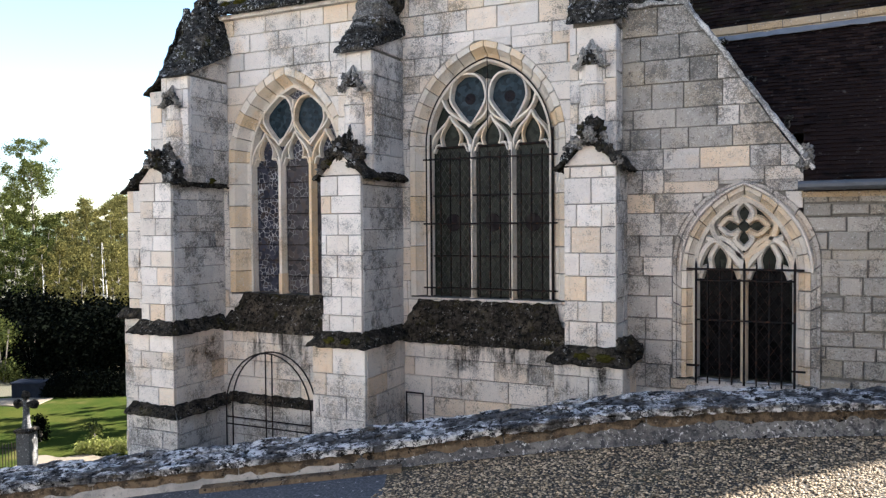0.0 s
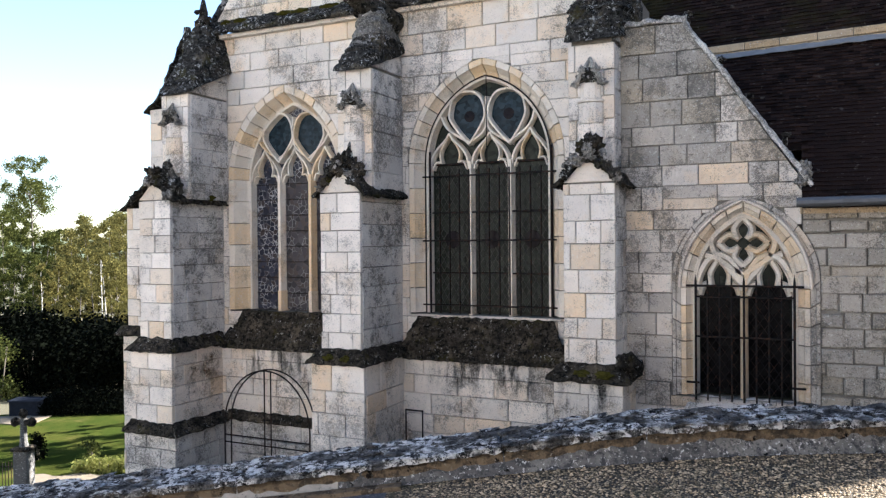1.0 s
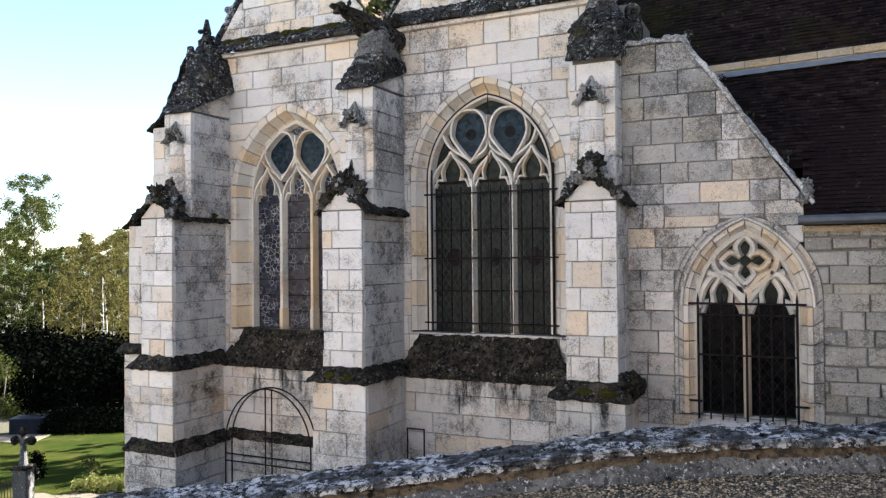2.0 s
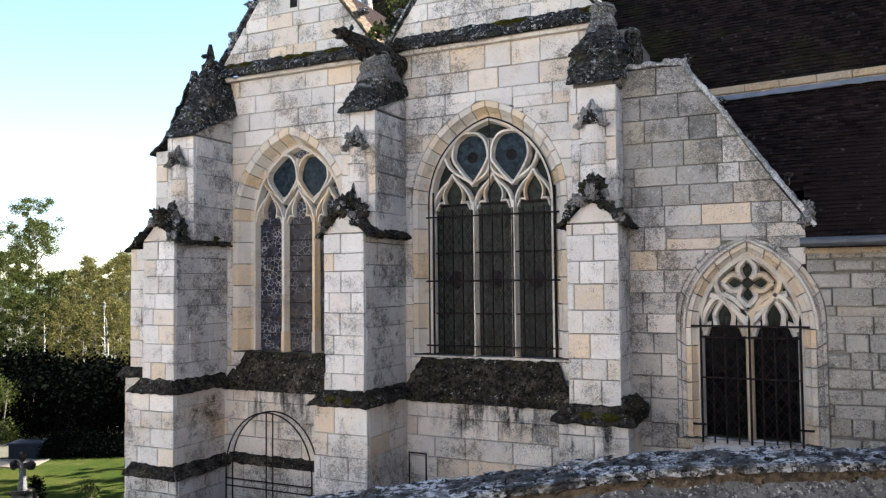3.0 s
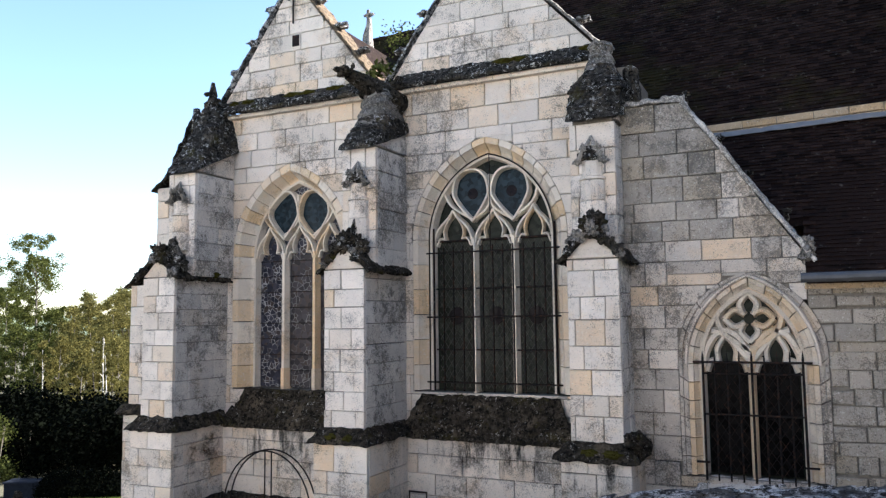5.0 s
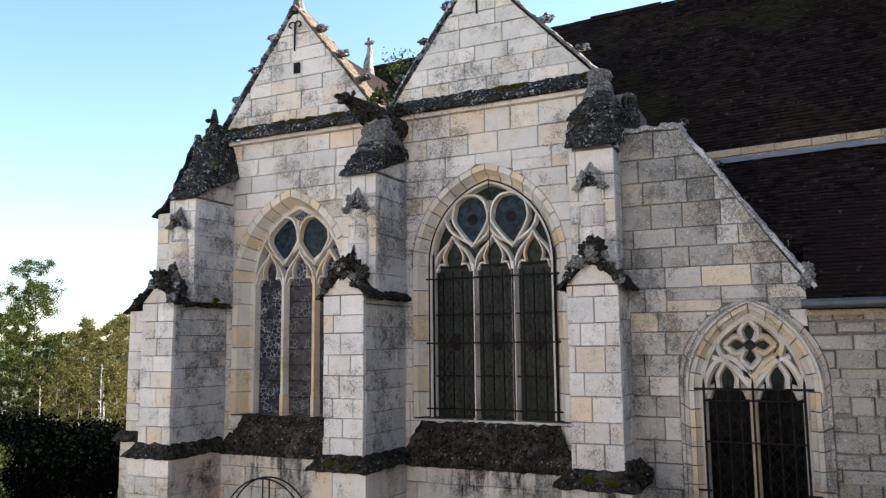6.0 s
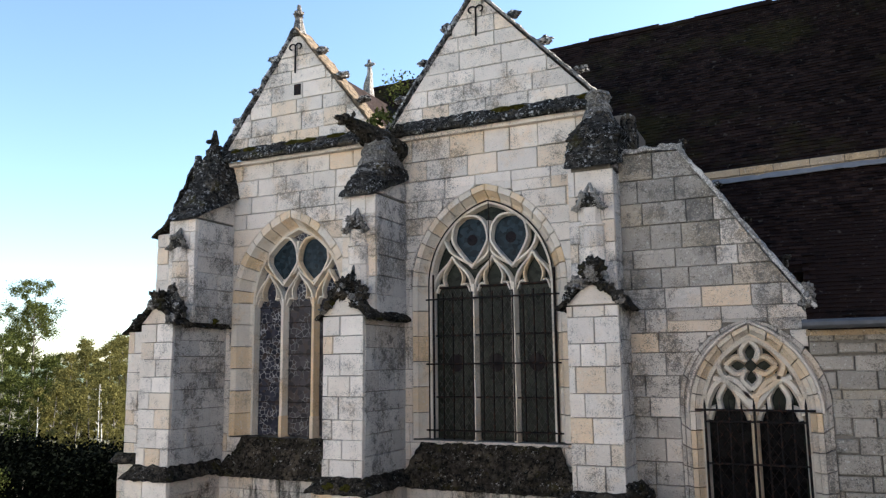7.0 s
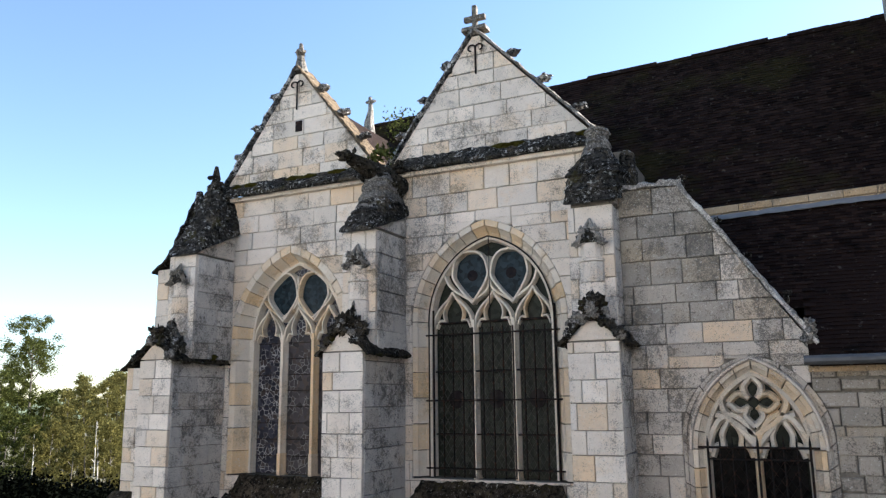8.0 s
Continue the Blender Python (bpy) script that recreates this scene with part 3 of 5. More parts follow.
# aisle wall with its raking top
RAKE_T, RAKE_B = (-1.40, 4.42), (0.02, 2.30)
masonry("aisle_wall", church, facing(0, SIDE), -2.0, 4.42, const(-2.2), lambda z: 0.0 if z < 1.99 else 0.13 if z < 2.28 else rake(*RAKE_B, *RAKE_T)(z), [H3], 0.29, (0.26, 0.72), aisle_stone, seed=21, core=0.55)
masonry("aisle_wall", church, facing(0, SIDE), -2.0, 1.98, const(0.0), const(3.2), [H3], 0.18, (0.18, 0.62), M_RUBBLE, seed=22, core=0.55, rubble=True, joint=0.009, proud=0.02)

b = bmesh.new()
box(b, 3.2, 32.0, SIDE, SIDE + 0.6, -2.0, 2.0)
part("aisle_wall", b, M_RUBBLE, church)

# roofs
def roof_plane(name, xa, xb, ya, za, yb, zb, thick=0.08):
    b = bmesh.new()
    rings(b, [[(x, ya, za), (x, ya, za - thick), (x, yb, zb - thick), (x, yb, zb)] for x in (xa, xb)])
    return part(name, b, M_TILE, church)


def tile_box(bm, x, y, z, w, run, rise, thick, r):
    """One flat clay tile lying up the slope, its foot a little raised."""
    n = Vector((0, -rise, run)).normalized()
    o, up = Vector((x, y, z)), Vector((0, run, rise))
    lo, hi = n * (thick + r), n * 0.004
    q = [o + lo, o + Vector((w, 0, 0)) + lo, o + Vector((w, 0, 0)) + up + hi, o + up + hi]
    d = -n * thick
    vs = [bm.verts.new(p) for p in q + [p + d for p in q]]
    for f in ((0, 1, 2, 3), (4, 7, 6, 5), (0, 4, 5, 1), (1, 5, 6, 2), (3, 7, 4, 0)):
        bm.faces.new([vs[i] for i in f])


def tiles(roof, xa, xb, ya, za, yb, zb, row, wide, single=None, seed=1):
    """Tiles in lapped rows; those of the stretch named single are parts of their own."""
    r = random.Random(seed)
    length = math.hypot(yb - ya, zb - za)
    count = int(length / row)
    fy, fz = (yb - ya) / length, (zb - za) / length
    rest = bmesh.new()
    shared = []
    for i in range(4):
        b = bmesh.new()
        tile_box(b, 0, 0, 0, wide * 0.97, fy * row * 1.25, fz * row * 1.25, 0.014, 0.003 + 0.004 * i)
        shared.append(mesh("roof_tile", b, M_TILE))
    for j in range(count):
        x = xa + (j % 2) * wide * 0.5
        while x < xb:
            y, z = ya + fy * row * j, za + fz * row * j
            if single and single[0] < x < single[1] and single[2] <= j < single[3]:
                o = new("roof_tile", r.choice(shared))
                o.matrix_basis = pose(x, y, z + r.uniform(-.003, .003), 0, 0, r.uniform(-0.6, 0.6))
                o.parent = roof
            else:
                tile_box(rest, x + r.uniform(-.004, .004), y, z, wide * 0.97, fy * row * 1.25, fz * row * 1.25, 0.017, r.uniform(0, 0.022))
            x += wide
    tagged(part("roof_tiles", rest, M_TILE, roof, "weathered brown flat clay tiles in rows"), kind="stuff")


aisle_roof = roof_plane("aisle_roof", 0.0, 32, 10.22, 2.04, 12.5, 4.38)
b_ = roof_plane("aisle_roof", -1.9, 0.0, 10.98, 2.82, 12.5, 4.38)
tiles(aisle_roof, 0.0, 2.6, 10.20, 2.05, 12.5, 4.39, 0.078, 0.15, (0.0, 1.75, 0, 25), 5)
tiles(b_, -1.8, 0.0, 10.98, 2.83, 12.5, 4.39, 0.078, 0.15, None, 6)
nave_roof = roof_plane("nave_roof", -9.3, 8.5, 12.62, 4.55, 16.0, 8.66)
nave_parts = [nave_roof, roof_plane("nave_roof", -9.3, 8.5, 19.4, 4.55, 16.0, 8.66)]
tiles(nave_roof, -9.3, 3.4, 12.60, 4.55, 16.0, 8.67, 0.09, 0.16, None, 7)
for o in nave_parts:                                 # the old roof rises slightly along its length
    o.matrix_basis = pose(-1.2, 0, 4.5) @ pose(0, 0, 0, 0, -1.7, 0) @ pose(1.2, 0, -4.5)
r = random.Random(4)
for i in range(34):                                  # ridge tiles, slightly out of line
    x = -9.3 + i * 0.37
    b = bmesh.new()
    rr = 0.105 + r.uniform(-0.02, 0.03)
    rings(b, [[(px, 16.0 + rr * math.cos(math.pi * k / 6), 8.60 + rr * 1.1 * math.sin(math.pi * k / 6)) for k in range(7)] for px in (x, x + 0.39)])
    part("ridge_tile", b, M_TILE, nave_roof)
band = masonry("clerestory_band", church, facing(0, 12.52), 3.6, 4.56, const(-1.9), const(4.0), [], 0.3, (0.25, 0.7), M_OCHRE, seed=41)
band.matrix_basis = nave_roof.matrix_basis
lead = rough_slab("lead_flashing", [(-1.7, 12.38, 4.31), (4.5, 12.38, 4.31), (4.5, 12.52, 4.41), (-1.7, 12.52, 4.41)], 0.012, church, M_OLDLEAD, 0.012, 0.09, "dull grey lead flashing strip")
lead.matrix_basis = nave_roof.matrix_basis
b = bmesh.new()
box(b, -8.5, 8.4, 13.0, 19.2, -3, 4.5)
part("nave_walls", b, M_STONE, church)
for gx, gz, xl, xr in ((*G1, -9.75, -6.45), (*G2, -6.1, -2.62)):
    for xe in (xl, xr):
        s = gx - xe
        b = bmesh.new()
        rings(b, [[(xe, y, 5.22), (xe, y, 5.12), (gx, y, gz - 0.46), (gx, y, gz - 0.36)] for y in (FRONT + 0.3, 16.0)])
        part("bay_roof", b, M_TILE, church)
# solid body of the bays behind their windows
b = bmesh.new()
box(b, -10.1, -2.3, 11.62, 13.2, -3, 5.4)
part("bay_inner_wall", b, M_MORTAR, church)
b = bmesh.new()
box(b, -2.3, 32.0, 11.02, 13.2, -3, 2.0)
part("aisle_inner_wall", b, M_MORTAR, church)

# unseen block added beside the nave to shade the ramp and coping
b = bmesh.new()
box(b, 1.9, 6.35, 12.0, 16.0, 1.0, 13.0, 0.05)
part("tower", b, M_RUBBLE, church)

# unseen pale walls added behind the viewer to bounce sunlight onto the front
for xa, xb, h in ((-26, -13, 7.5), (-13, -2, 7.0), (-2, 5, 4.6), (5, 18, 6.2)):
    b = bmesh.new()
    box(b, xa, xb, -9.6, -9.0, -2.5, h, 0.05)
    tagged(part("wall_south", b, M_RENDER), "unseen pale wall added to bounce sunlight onto the church front", "wall", kind="structure")

# unseen house-shaped block added beside the forecourt to dim the aisle end
b = bmesh.new()
box(b, 4.3, 11.0, 0.5, 8.6, -2.0, 6.4, 0.05)
rings(b, [[(4.1, y, 6.3), (11.2, y, 6.3), (7.6, y, 9.4)] for y in (0.3, 8.8)])
tagged(part("wall_east", b, M_RUBBLE), "unseen house-shaped rubble block added to dim the aisle", "wall", kind="structure")

# ---- ground ----
CA, SA = math.cos(radians(25)), math.sin(radians(25))


def place(u, d):
    return u * CA - d * SA, u * SA + d * CA


def line(x, pts):
    for (xa, ya), (xb, yb) in zip(pts, pts[1:]):
        if x <= xb:
            f = max(0.0, min(1.0, (x - xa) / (xb - xa)))
            return ya + (yb - ya) * f
    return pts[-1][1]


BASE = [(-12, -1.5), (-3.2, -0.43), (-1.95, -0.27), (-0.33, -0.11), (0.06, -0.07), (0.85, 0.006), (2.1, 0.084), (2.8, 0.092), (9, 0.1)]
CREST = [(-12, -1.25), (-2.95, -0.20), (-1.23, -0.03), (0.07, 0.12), (0.93, 0.24), (1.58, 0.30), (2.4, 0.32), (12, 0.34)]


def ground_z(u, d):
    near = line(u, BASE)
    x, y = place(u, d)
    far = line(x, [(-60, -4.6), (-24, -4.1), (-14, -3.9), (-10, -2.8), (-6.5, -1.55), (20, -1.5)])
    k = max(0.0, min(1.0, (d - 5.6) / 0.3))
    return near + (far - near) * k


us = [-400, -150, -80, -50] + [-40 + i for i in range(28)] + [-12 + 0.4 * i for i in range(60)] + [13, 20, 40, 100, 400]
ds = [-200, -60, -20, -6, -2, 0, 1, 2, 2.6] + [3 + 0.2 * i for i in range(13)] + [5.6, 5.9, 6.4, 7, 8, 9, 10, 11, 12, 13, 14, 15, 16, 17, 18, 19, 20, 22, 24, 26, 28, 30, 35, 40, 50, 70, 120, 400, 900]
bm = bmesh.new()
grid = [[bm.verts.new((*place(u, d), ground_z(u, d))) for u in us] for d in ds]
for j in range(len(ds) - 1):
    for i in range(len(us) - 1):
        f = bm.faces.new((grid[j][i], grid[j][i + 1], grid[j + 1][i + 1], grid[j + 1][i]))
        d, u = (ds[j] + ds[j + 1]) / 2, (us[i] + us[i + 1]) / 2
        x = place(u, d)[0]
        # earth past the hedge line also stands in for shaded lawn
        f.material_index = (1 if u < -0.35 else 0) if d < 5.8 else (2 if x < -12.5 and d < 26.2 else 3)
tagged(part("ground", bm, [M_GRAVEL, M_ASPHALT, M_LAWN, M_EARTH_SHADE]), "gravel forecourt, asphalt ramp and lower lawn", "ground", kind="structure")

# low retaining wall with a worn coping
wall_low = bmesh.new()
ks = [-9 + 0.25 * i for i in range(73)]
rings(wall_low, [[(*place(u, d), z) for d, z in ((5.34, line(u, BASE) - 0.1), (5.45, line(u, CREST) - 0.07), (5.88, line(u, CREST) - 0.07), (5.9, -4.0))] for u in ks])
for f in wall_low.faces:                             # newer, paler render on the lower stretch
    c = f.calc_center_median()
    f.material_index = 1 if c.x * CA + c.y * SA < -0.65 else 0
low_wall = tagged(part("retaining_wall", wall_low, [M_CEMENT, M_CEMENT_PALE]), "low rendered retaining wall with lichened stone coping", "wall", kind="structure")


# ---- windows ----
def glass(name, base, lead, kind, scale=14, bare=0.45):
    n = Nodes(name)
    cell = n.cells(scale, out="Color")
    sp = n.add("ShaderNodeSeparateColor")
    n.link(cell, sp.inputs[0])
    c = n.mix(sp.outputs[0], base, tuple(v * 2.2 for v in base))
    c = n.mix(n.math("MULTIPLY", n.ramp(sp.outputs[1], 0.5, 1.0), 0.7), c, (0.060, 0.045, 0.036) if kind == "figures" else tuple(v * 0.5 for v in base))
    if kind == "figures":
        edge = n.ramp(n.cells(scale, "DISTANCE_TO_EDGE"), 0.02, 0.06, 1.0, 0.0)
        edge = n.math("MULTIPLY", edge, n.noise(3.0, 4, lo=bare, hi=bare + 0.12))
        c = n.mix(edge, c, lead)
    return n.done(c, n.ramp(sp.outputs[2], 0.0, 1.0, 0.12, 0.4), n.noise(9, 2), 0.3, 0.01, spec=0.05)


M_GLASS_FIG = glass("stained figure glass", (0.020, 0.020, 0.026), (0.30, 0.29, 0.28), "figures", 12, 0.40)
M_GLASS_MUD = glass("muddy stained glass", (0.026, 0.023, 0.024), (0.16, 0.155, 0.15), "figures", 10, 0.47)
M_GLASS_DIA = glass("dim leaded glass", (0.013, 0.0145, 0.0105), (0.1, 0.1, 0.1), "plain")
M_GLASS_DARK = glass("brown black glass", (0.003, 0.0027, 0.0025), (0.1, 0.1, 0.1), "plain")
M_GLASS_RED = glass("maroon glass", (0.0042, 0.0028, 0.0038), (0.1, 0.1, 0.1), "plain")
M_GLASS_BLUE = glass("deep blue glass", (0.0125, 0.0185, 0.022), (0.1, 0.1, 0.1), "plain")
n = Nodes("lead came")
M_LEAD = n.done(n.mix(n.noise(30), (0.042, 0.041, 0.035), (0.085, 0.08, 0.068)), 0.7, None, spec=0.2)


def spline(pts, k=6):
    """A smooth line through 2D points."""
    p = [Vector(q) for q in pts]
    p = [p[0] * 2 - p[1]] + p + [p[-1] * 2 - p[-2]]
    out = []
    for a, b, c, d in zip(p, p[1:], p[2:], p[3:]):
        for i in range(k):
            t = i / k
            out.append(0.5 * ((2 * b) + (c - a) * t + (2 * a - 5 * b + 4 * c - d) * t * t + (3 * b - a - 3 * c + d) * t ** 3))
    return [(v.x, v.y) for v in out] + [tuple(pts[-1])]


def bar(name, pts, width, y0, y1, mat, parent, label=""):
    """A moulded stone bar along a line in the window's plane: flat nose, hollow chamfers."""
    bm = bmesh.new()
    step = 0.0023 * (len(parent.children) % 7)
    y0, y1 = y0 - step, y1 + step
    p = [Vector(q) for q in pts]
    loops = []
    for i, q in enumerate(p):
        d = (p[min(i + 1, len(p) - 1)] - p[max(i - 1, 0)]).normalized()
        s = Vector((-d.y, d.x))
        ym = y0 + (y1 - y0) * 0.55
        sec = ((0.5, y1), (0.5, ym), (0.42, ym - 0.015), (0.24, y0), (-0.24, y0), (-0.42, ym - 0.015), (-0.5, ym), (-0.5, y1))
        loops.append([(q.x + s.x * width * w, y, q.y + s.y * width * w) for w, y in sec])
    rings(bm, loops)
    return part(name, bm, mat, parent, label)


def voussoirs(parent, span, y, g0, g1, splay, depth, mat, per=2, k=14, foot=True, name="voussoir", wild=0.0, seed=1, outer=None):
    """Arch stones round an opening, each with its own joints; their inner edge is splayed back."""
    r = random.Random(seed)
    a, b = arch_line(span, g0, k, foot), arch_line(outer or span, 0.0 if outer else g1, k, foot)
    i, side = 0, 6 if foot else 0
    while i < len(a) - 1:
        crown = side + k
        step = 1 if (foot and (i < side or i >= len(a) - 1 - side)) else per
        j = min(i + step, len(a) - 1)
        if i < crown < j:
            j = crown
        if foot and i < side < j:
            j = side
        out = r.uniform(-0.008, 0.006)
        grow = r.uniform(0, wild)
        bm = bmesh.new()
        loops = []
        for m in range(i, j + 1):
            t = 0.007 * (1 if m == i else -1 if m == j else 0)
            ia, ib = Vector(a[m]), Vector(b[m])
            d = Vector(a[min(m + 1, len(a) - 1)]) - Vector(a[max(m - 1, 0)])
            d = d.normalized() * t
            ia, ib = ia + d, ib + d + (ib - ia).normalized() * grow
            mid = ia.lerp(ib, 0.60)
            loops.append([(ib.x, y + depth, ib.y), (ib.x, y + out + 0.006, ib.y), (ib.lerp(ia, 0.04).x, y + out, ib.lerp(ia, 0.04).y), (mid.x, y + out, mid.y), (mid.lerp(ia, 0.08).x, y + out + 0.03, mid.lerp(ia, 0.08).y), (mid.lerp(ia, 0.55).x, y + out + 0.03 + (splay - 0.03) * 0.72, mid.lerp(ia, 0.55).y), (ia.x, y + splay, ia.y), (ia.x, y + depth, ia.y)])
        rings(bm, loops)
        part(name, bm, mat, parent)
        i = j


def window(span, y, mat, label, inset=0.03):
    """Frame and dark glass of a pointed window; the frame is the part that carries the rest."""
    fr = bar("window", arch_line(span, -inset, 14), 0.09, y - 0.09, y + 0.10, mat, church, label)
    bm = bmesh.new()
    vs = [bm.verts.new((px, y + 0.05, pz)) for px, pz in arch_line(span, -inset, 14)]
    low = [bm.verts.new((v.co.x, y + 0.07, v.co.z)) for v in vs]
    bm.faces.new(vs)
    bm.faces.new(low[::-1])
    for i in range(len(vs)):
        bm.faces.new((vs[i], low[i], low[(i + 1) % len(vs)], vs[(i + 1) % len(vs)]))
    return fr, bm


def pane(x0, x1, z0, z1, y, mat, parent, label=""):
    bm = bmesh.new()
    box(bm, x0, x1, y, y + 0.012, z0, z1, 0.002)
    return part("pane", bm, mat, parent, label)


def rod(parent, a, b, r=0.011, name="iron_bar", tip=False, mat=None):
    bm = bmesh.new()
    a, b = Vector(a), Vector(b)
    pts = [a, b]
    rs = [r, r]
    if tip:
        pts, rs = [a, b, b + (b - a).normalized() * 0.09], [r, r, 0.002]
    tube(bm, pts, rs, 6)
    return part(name, bm, mat or M_IRON, parent)


def tear(parent, top, left, right, foot, y, width=0.062, mat=None):
    """A flame-shaped tracery light, round above and drawn to a point below."""
    (tx, tz), (fx, fz), (lx, lz), (rx, rz) = top, foot, left, right
    pl = [(fx, fz), (fx + (lx - fx) * 0.50, fz + (lz - fz) * 0.36), (lx + 0.015, fz + (lz - fz) * 0.78), (lx, lz + 0.02), (lx + (tx - lx) * 0.16, lz + (tz - lz) * 0.58), (lx + (tx - lx) * 0.52, lz + (tz - lz) * 0.92), (tx, tz)]
    pr = [(fx, fz), (fx + (rx - fx) * 0.50, fz + (rz - fz) * 0.36), (rx - 0.015, fz + (rz - fz) * 0.78), (rx, rz + 0.02), (rx + (tx - rx) * 0.16, rz + (tz - rz) * 0.58), (rx + (tx - rx) * 0.52, rz + (tz - rz) * 0.92), (tx, tz)]
    for q in (pl, pr):
        bar("tracery_bar", spline(q, 5), width, y - 0.085, y + 0.05, mat, parent)
    line_l, line_r = spline(pl, 4), spline(pr, 4)
    bm = bmesh.new()
    vs = [bm.verts.new((px, y + 0.035, pz)) for px, pz in line_l + line_r[-2:0:-1]]
    bm.faces.new(vs)
    bm.normal_update()
    bmesh.ops.solidify(bm, geom=bm.faces[:], thickness=0.01)
    part("pane", bm, M_GLASS_BLUE, parent, "deep blue leaded tracery pane")


def ogee(parent, x0, x1, spring, peak, y, width=0.06, mat=None, cusp=0.10):
    """The cusped ogee head of a light."""
    xm, h, w = (x0 + x1) / 2, peak - spring, (x1 - x0) / 2
    for s in (-1, 1):
        e = xm + s * w
        bar("tracery_bar", spline([(e, spring - 0.02), (e - s * 0.12 * w, spring + 0.30 * h), (xm + s * 0.60 * w, spring + 0.58 * h), (xm + s * 0.22 * w, spring + 0.82 * h), (xm, peak + 0.02)], 5), width, y - 0.07, y + 0.05, mat, parent)
        # two small foils that meet in a pointed cusp
        cx, cz = xm + s * 0.42 * w, spring + 0.16 * h
        bar("cusp", spline([(e - s * 0.04, spring - 0.05), (e - s * 0.30 * w, spring + 0.14 * h), (cx, cz - 0.02)], 4), 0.042, y - 0.05, y + 0.04, mat, parent)
        bar("cusp", spline([(cx, cz - 0.03), (xm + s * 0.50 * w, spring + 0.34 * h), (xm + s * 0.40 * w, spring + 0.58 * h), (xm + s * 0.06 * w, peak - 0.10 * h)], 4), 0.042, y - 0.05, y + 0.04, mat, parent)


def lattice(parent, x0, x1, z0, z1, y, dx, dz, mat=M_LEAD):
    """Diamond leading over a light, joined."""
    bm = bmesh.new()
    slope = dz / dx
    for s in (-1, 1):
        c = z0 - slope * (x1 - x0)
        while c < z1 + slope * (x1 - x0):
            pts = []
            for i in range(2):
                x = (x0, x1)[i]
                z = c + s * slope * (x - (x0 if s > 0 else x1))
                pts.append([x, z])
            (xa, za), (xb, zb) = pts
            def clip(xa, za, xb, zb):
                out = []
                for x, z in ((xa, za), (xb, zb)):
                    if z < z0:
                        x += (z0 - z) / (s * slope); z = z0
                    if z > z1:
                        x += (z1 - z) / (s * slope); z = z1
                    out.append((x, z))
                return out
            if max(za, zb) > z0 and min(za, zb) < z1:
                (xa, za), (xb, zb) = clip(xa, za, xb, zb)
                if abs(xa - xb) > 0.02:
                    tube(bm, [(xa, y, za), (xb, y, zb)], 0.0045, 4)
            c += dz
    tagged(part("leading", bm, mat, parent, "thin lead cames in diamonds"), kind="stuff")


# second bay: three lights behind iron bars
Y2 = FRONT + 0.23
voussoirs(church, W2, FRONT, 0.0, RING2, 0.19, 0.5, M_CLEAN, k=18, seed=2)
w2, bm = window(W2, Y2, M_CLEAN, "tall three-light window with flowing tracery behind iron bars")
part("tracery_glass", bm, M_GLASS_DIA, w2)
MUL2 = (-4.735, -4.065)
for mx in MUL2:
    bar("mullion", [(mx, 0.40), (mx, 2.86)], 0.10, Y2 - 0.10, Y2 + 0.08, M_CLEAN, w2)
tear(w2, (-4.79, 3.96), (-5.075, 3.63), (-4.478, 3.62), (-4.745, 3.13), Y2, mat=M_CLEAN)
tear(w2, (-4.11, 3.95), (-4.418, 3.61), (-3.815, 3.61), (-4.07, 3.11), Y2, mat=M_CLEAN)
for xa, xb, pk in ((-5.45, MUL2[0], 3.30), (MUL2[0], MUL2[1], 3.28), (MUL2[1], -3.42, 3.31)):
    ogee(w2, xa + 0.02, xb - 0.02, 2.80, pk, Y2, mat=M_CLEAN)
bar("tracery_bar", spline([(-4.745, 3.16), (-5.10, 3.38), (-5.24, 3.62)], 5), 0.06, Y2 - 0.07, Y2 + 0.05, M_CLEAN, w2)
bar("tracery_bar", spline([(-4.07, 3.14), (-3.76, 3.37), (-3.66, 3.62)], 5), 0.06, Y2 - 0.07, Y2 + 0.05, M_CLEAN, w2)
bar("tracery_bar", spline([(-4.745, 3.15), (-4.49, 3.34), (-4.45, 3.62), (-4.455, 3.86)], 5), 0.06, Y2 - 0.07, Y2 + 0.05, M_CLEAN, w2)
bar("tracery_bar", spline([(-4.07, 3.13), (-4.40, 3.34), (-4.45, 3.62), (-4.455, 3.86)], 5), 0.06, Y2 - 0.07, Y2 + 0.05, M_CLEAN, w2)
for cx, cz in ((-4.775, 3.58), (-4.115, 3.58)):
    bm = bmesh.new()
    for r0, r1, yy in ((0.0, 0.14, 0.030), (0.0, 0.09, 0.022)):
        rings(bm, [[(cx + r1 * math.cos(2 * math.pi * i / 20), Y2 + q, cz + r1 * math.sin(2 * math.pi * i / 20)) for i in range(20)] for q in (yy + 0.006, yy)])
    part("rosette", bm, M_GLASS_RED, w2, "small dark round glass rosette")
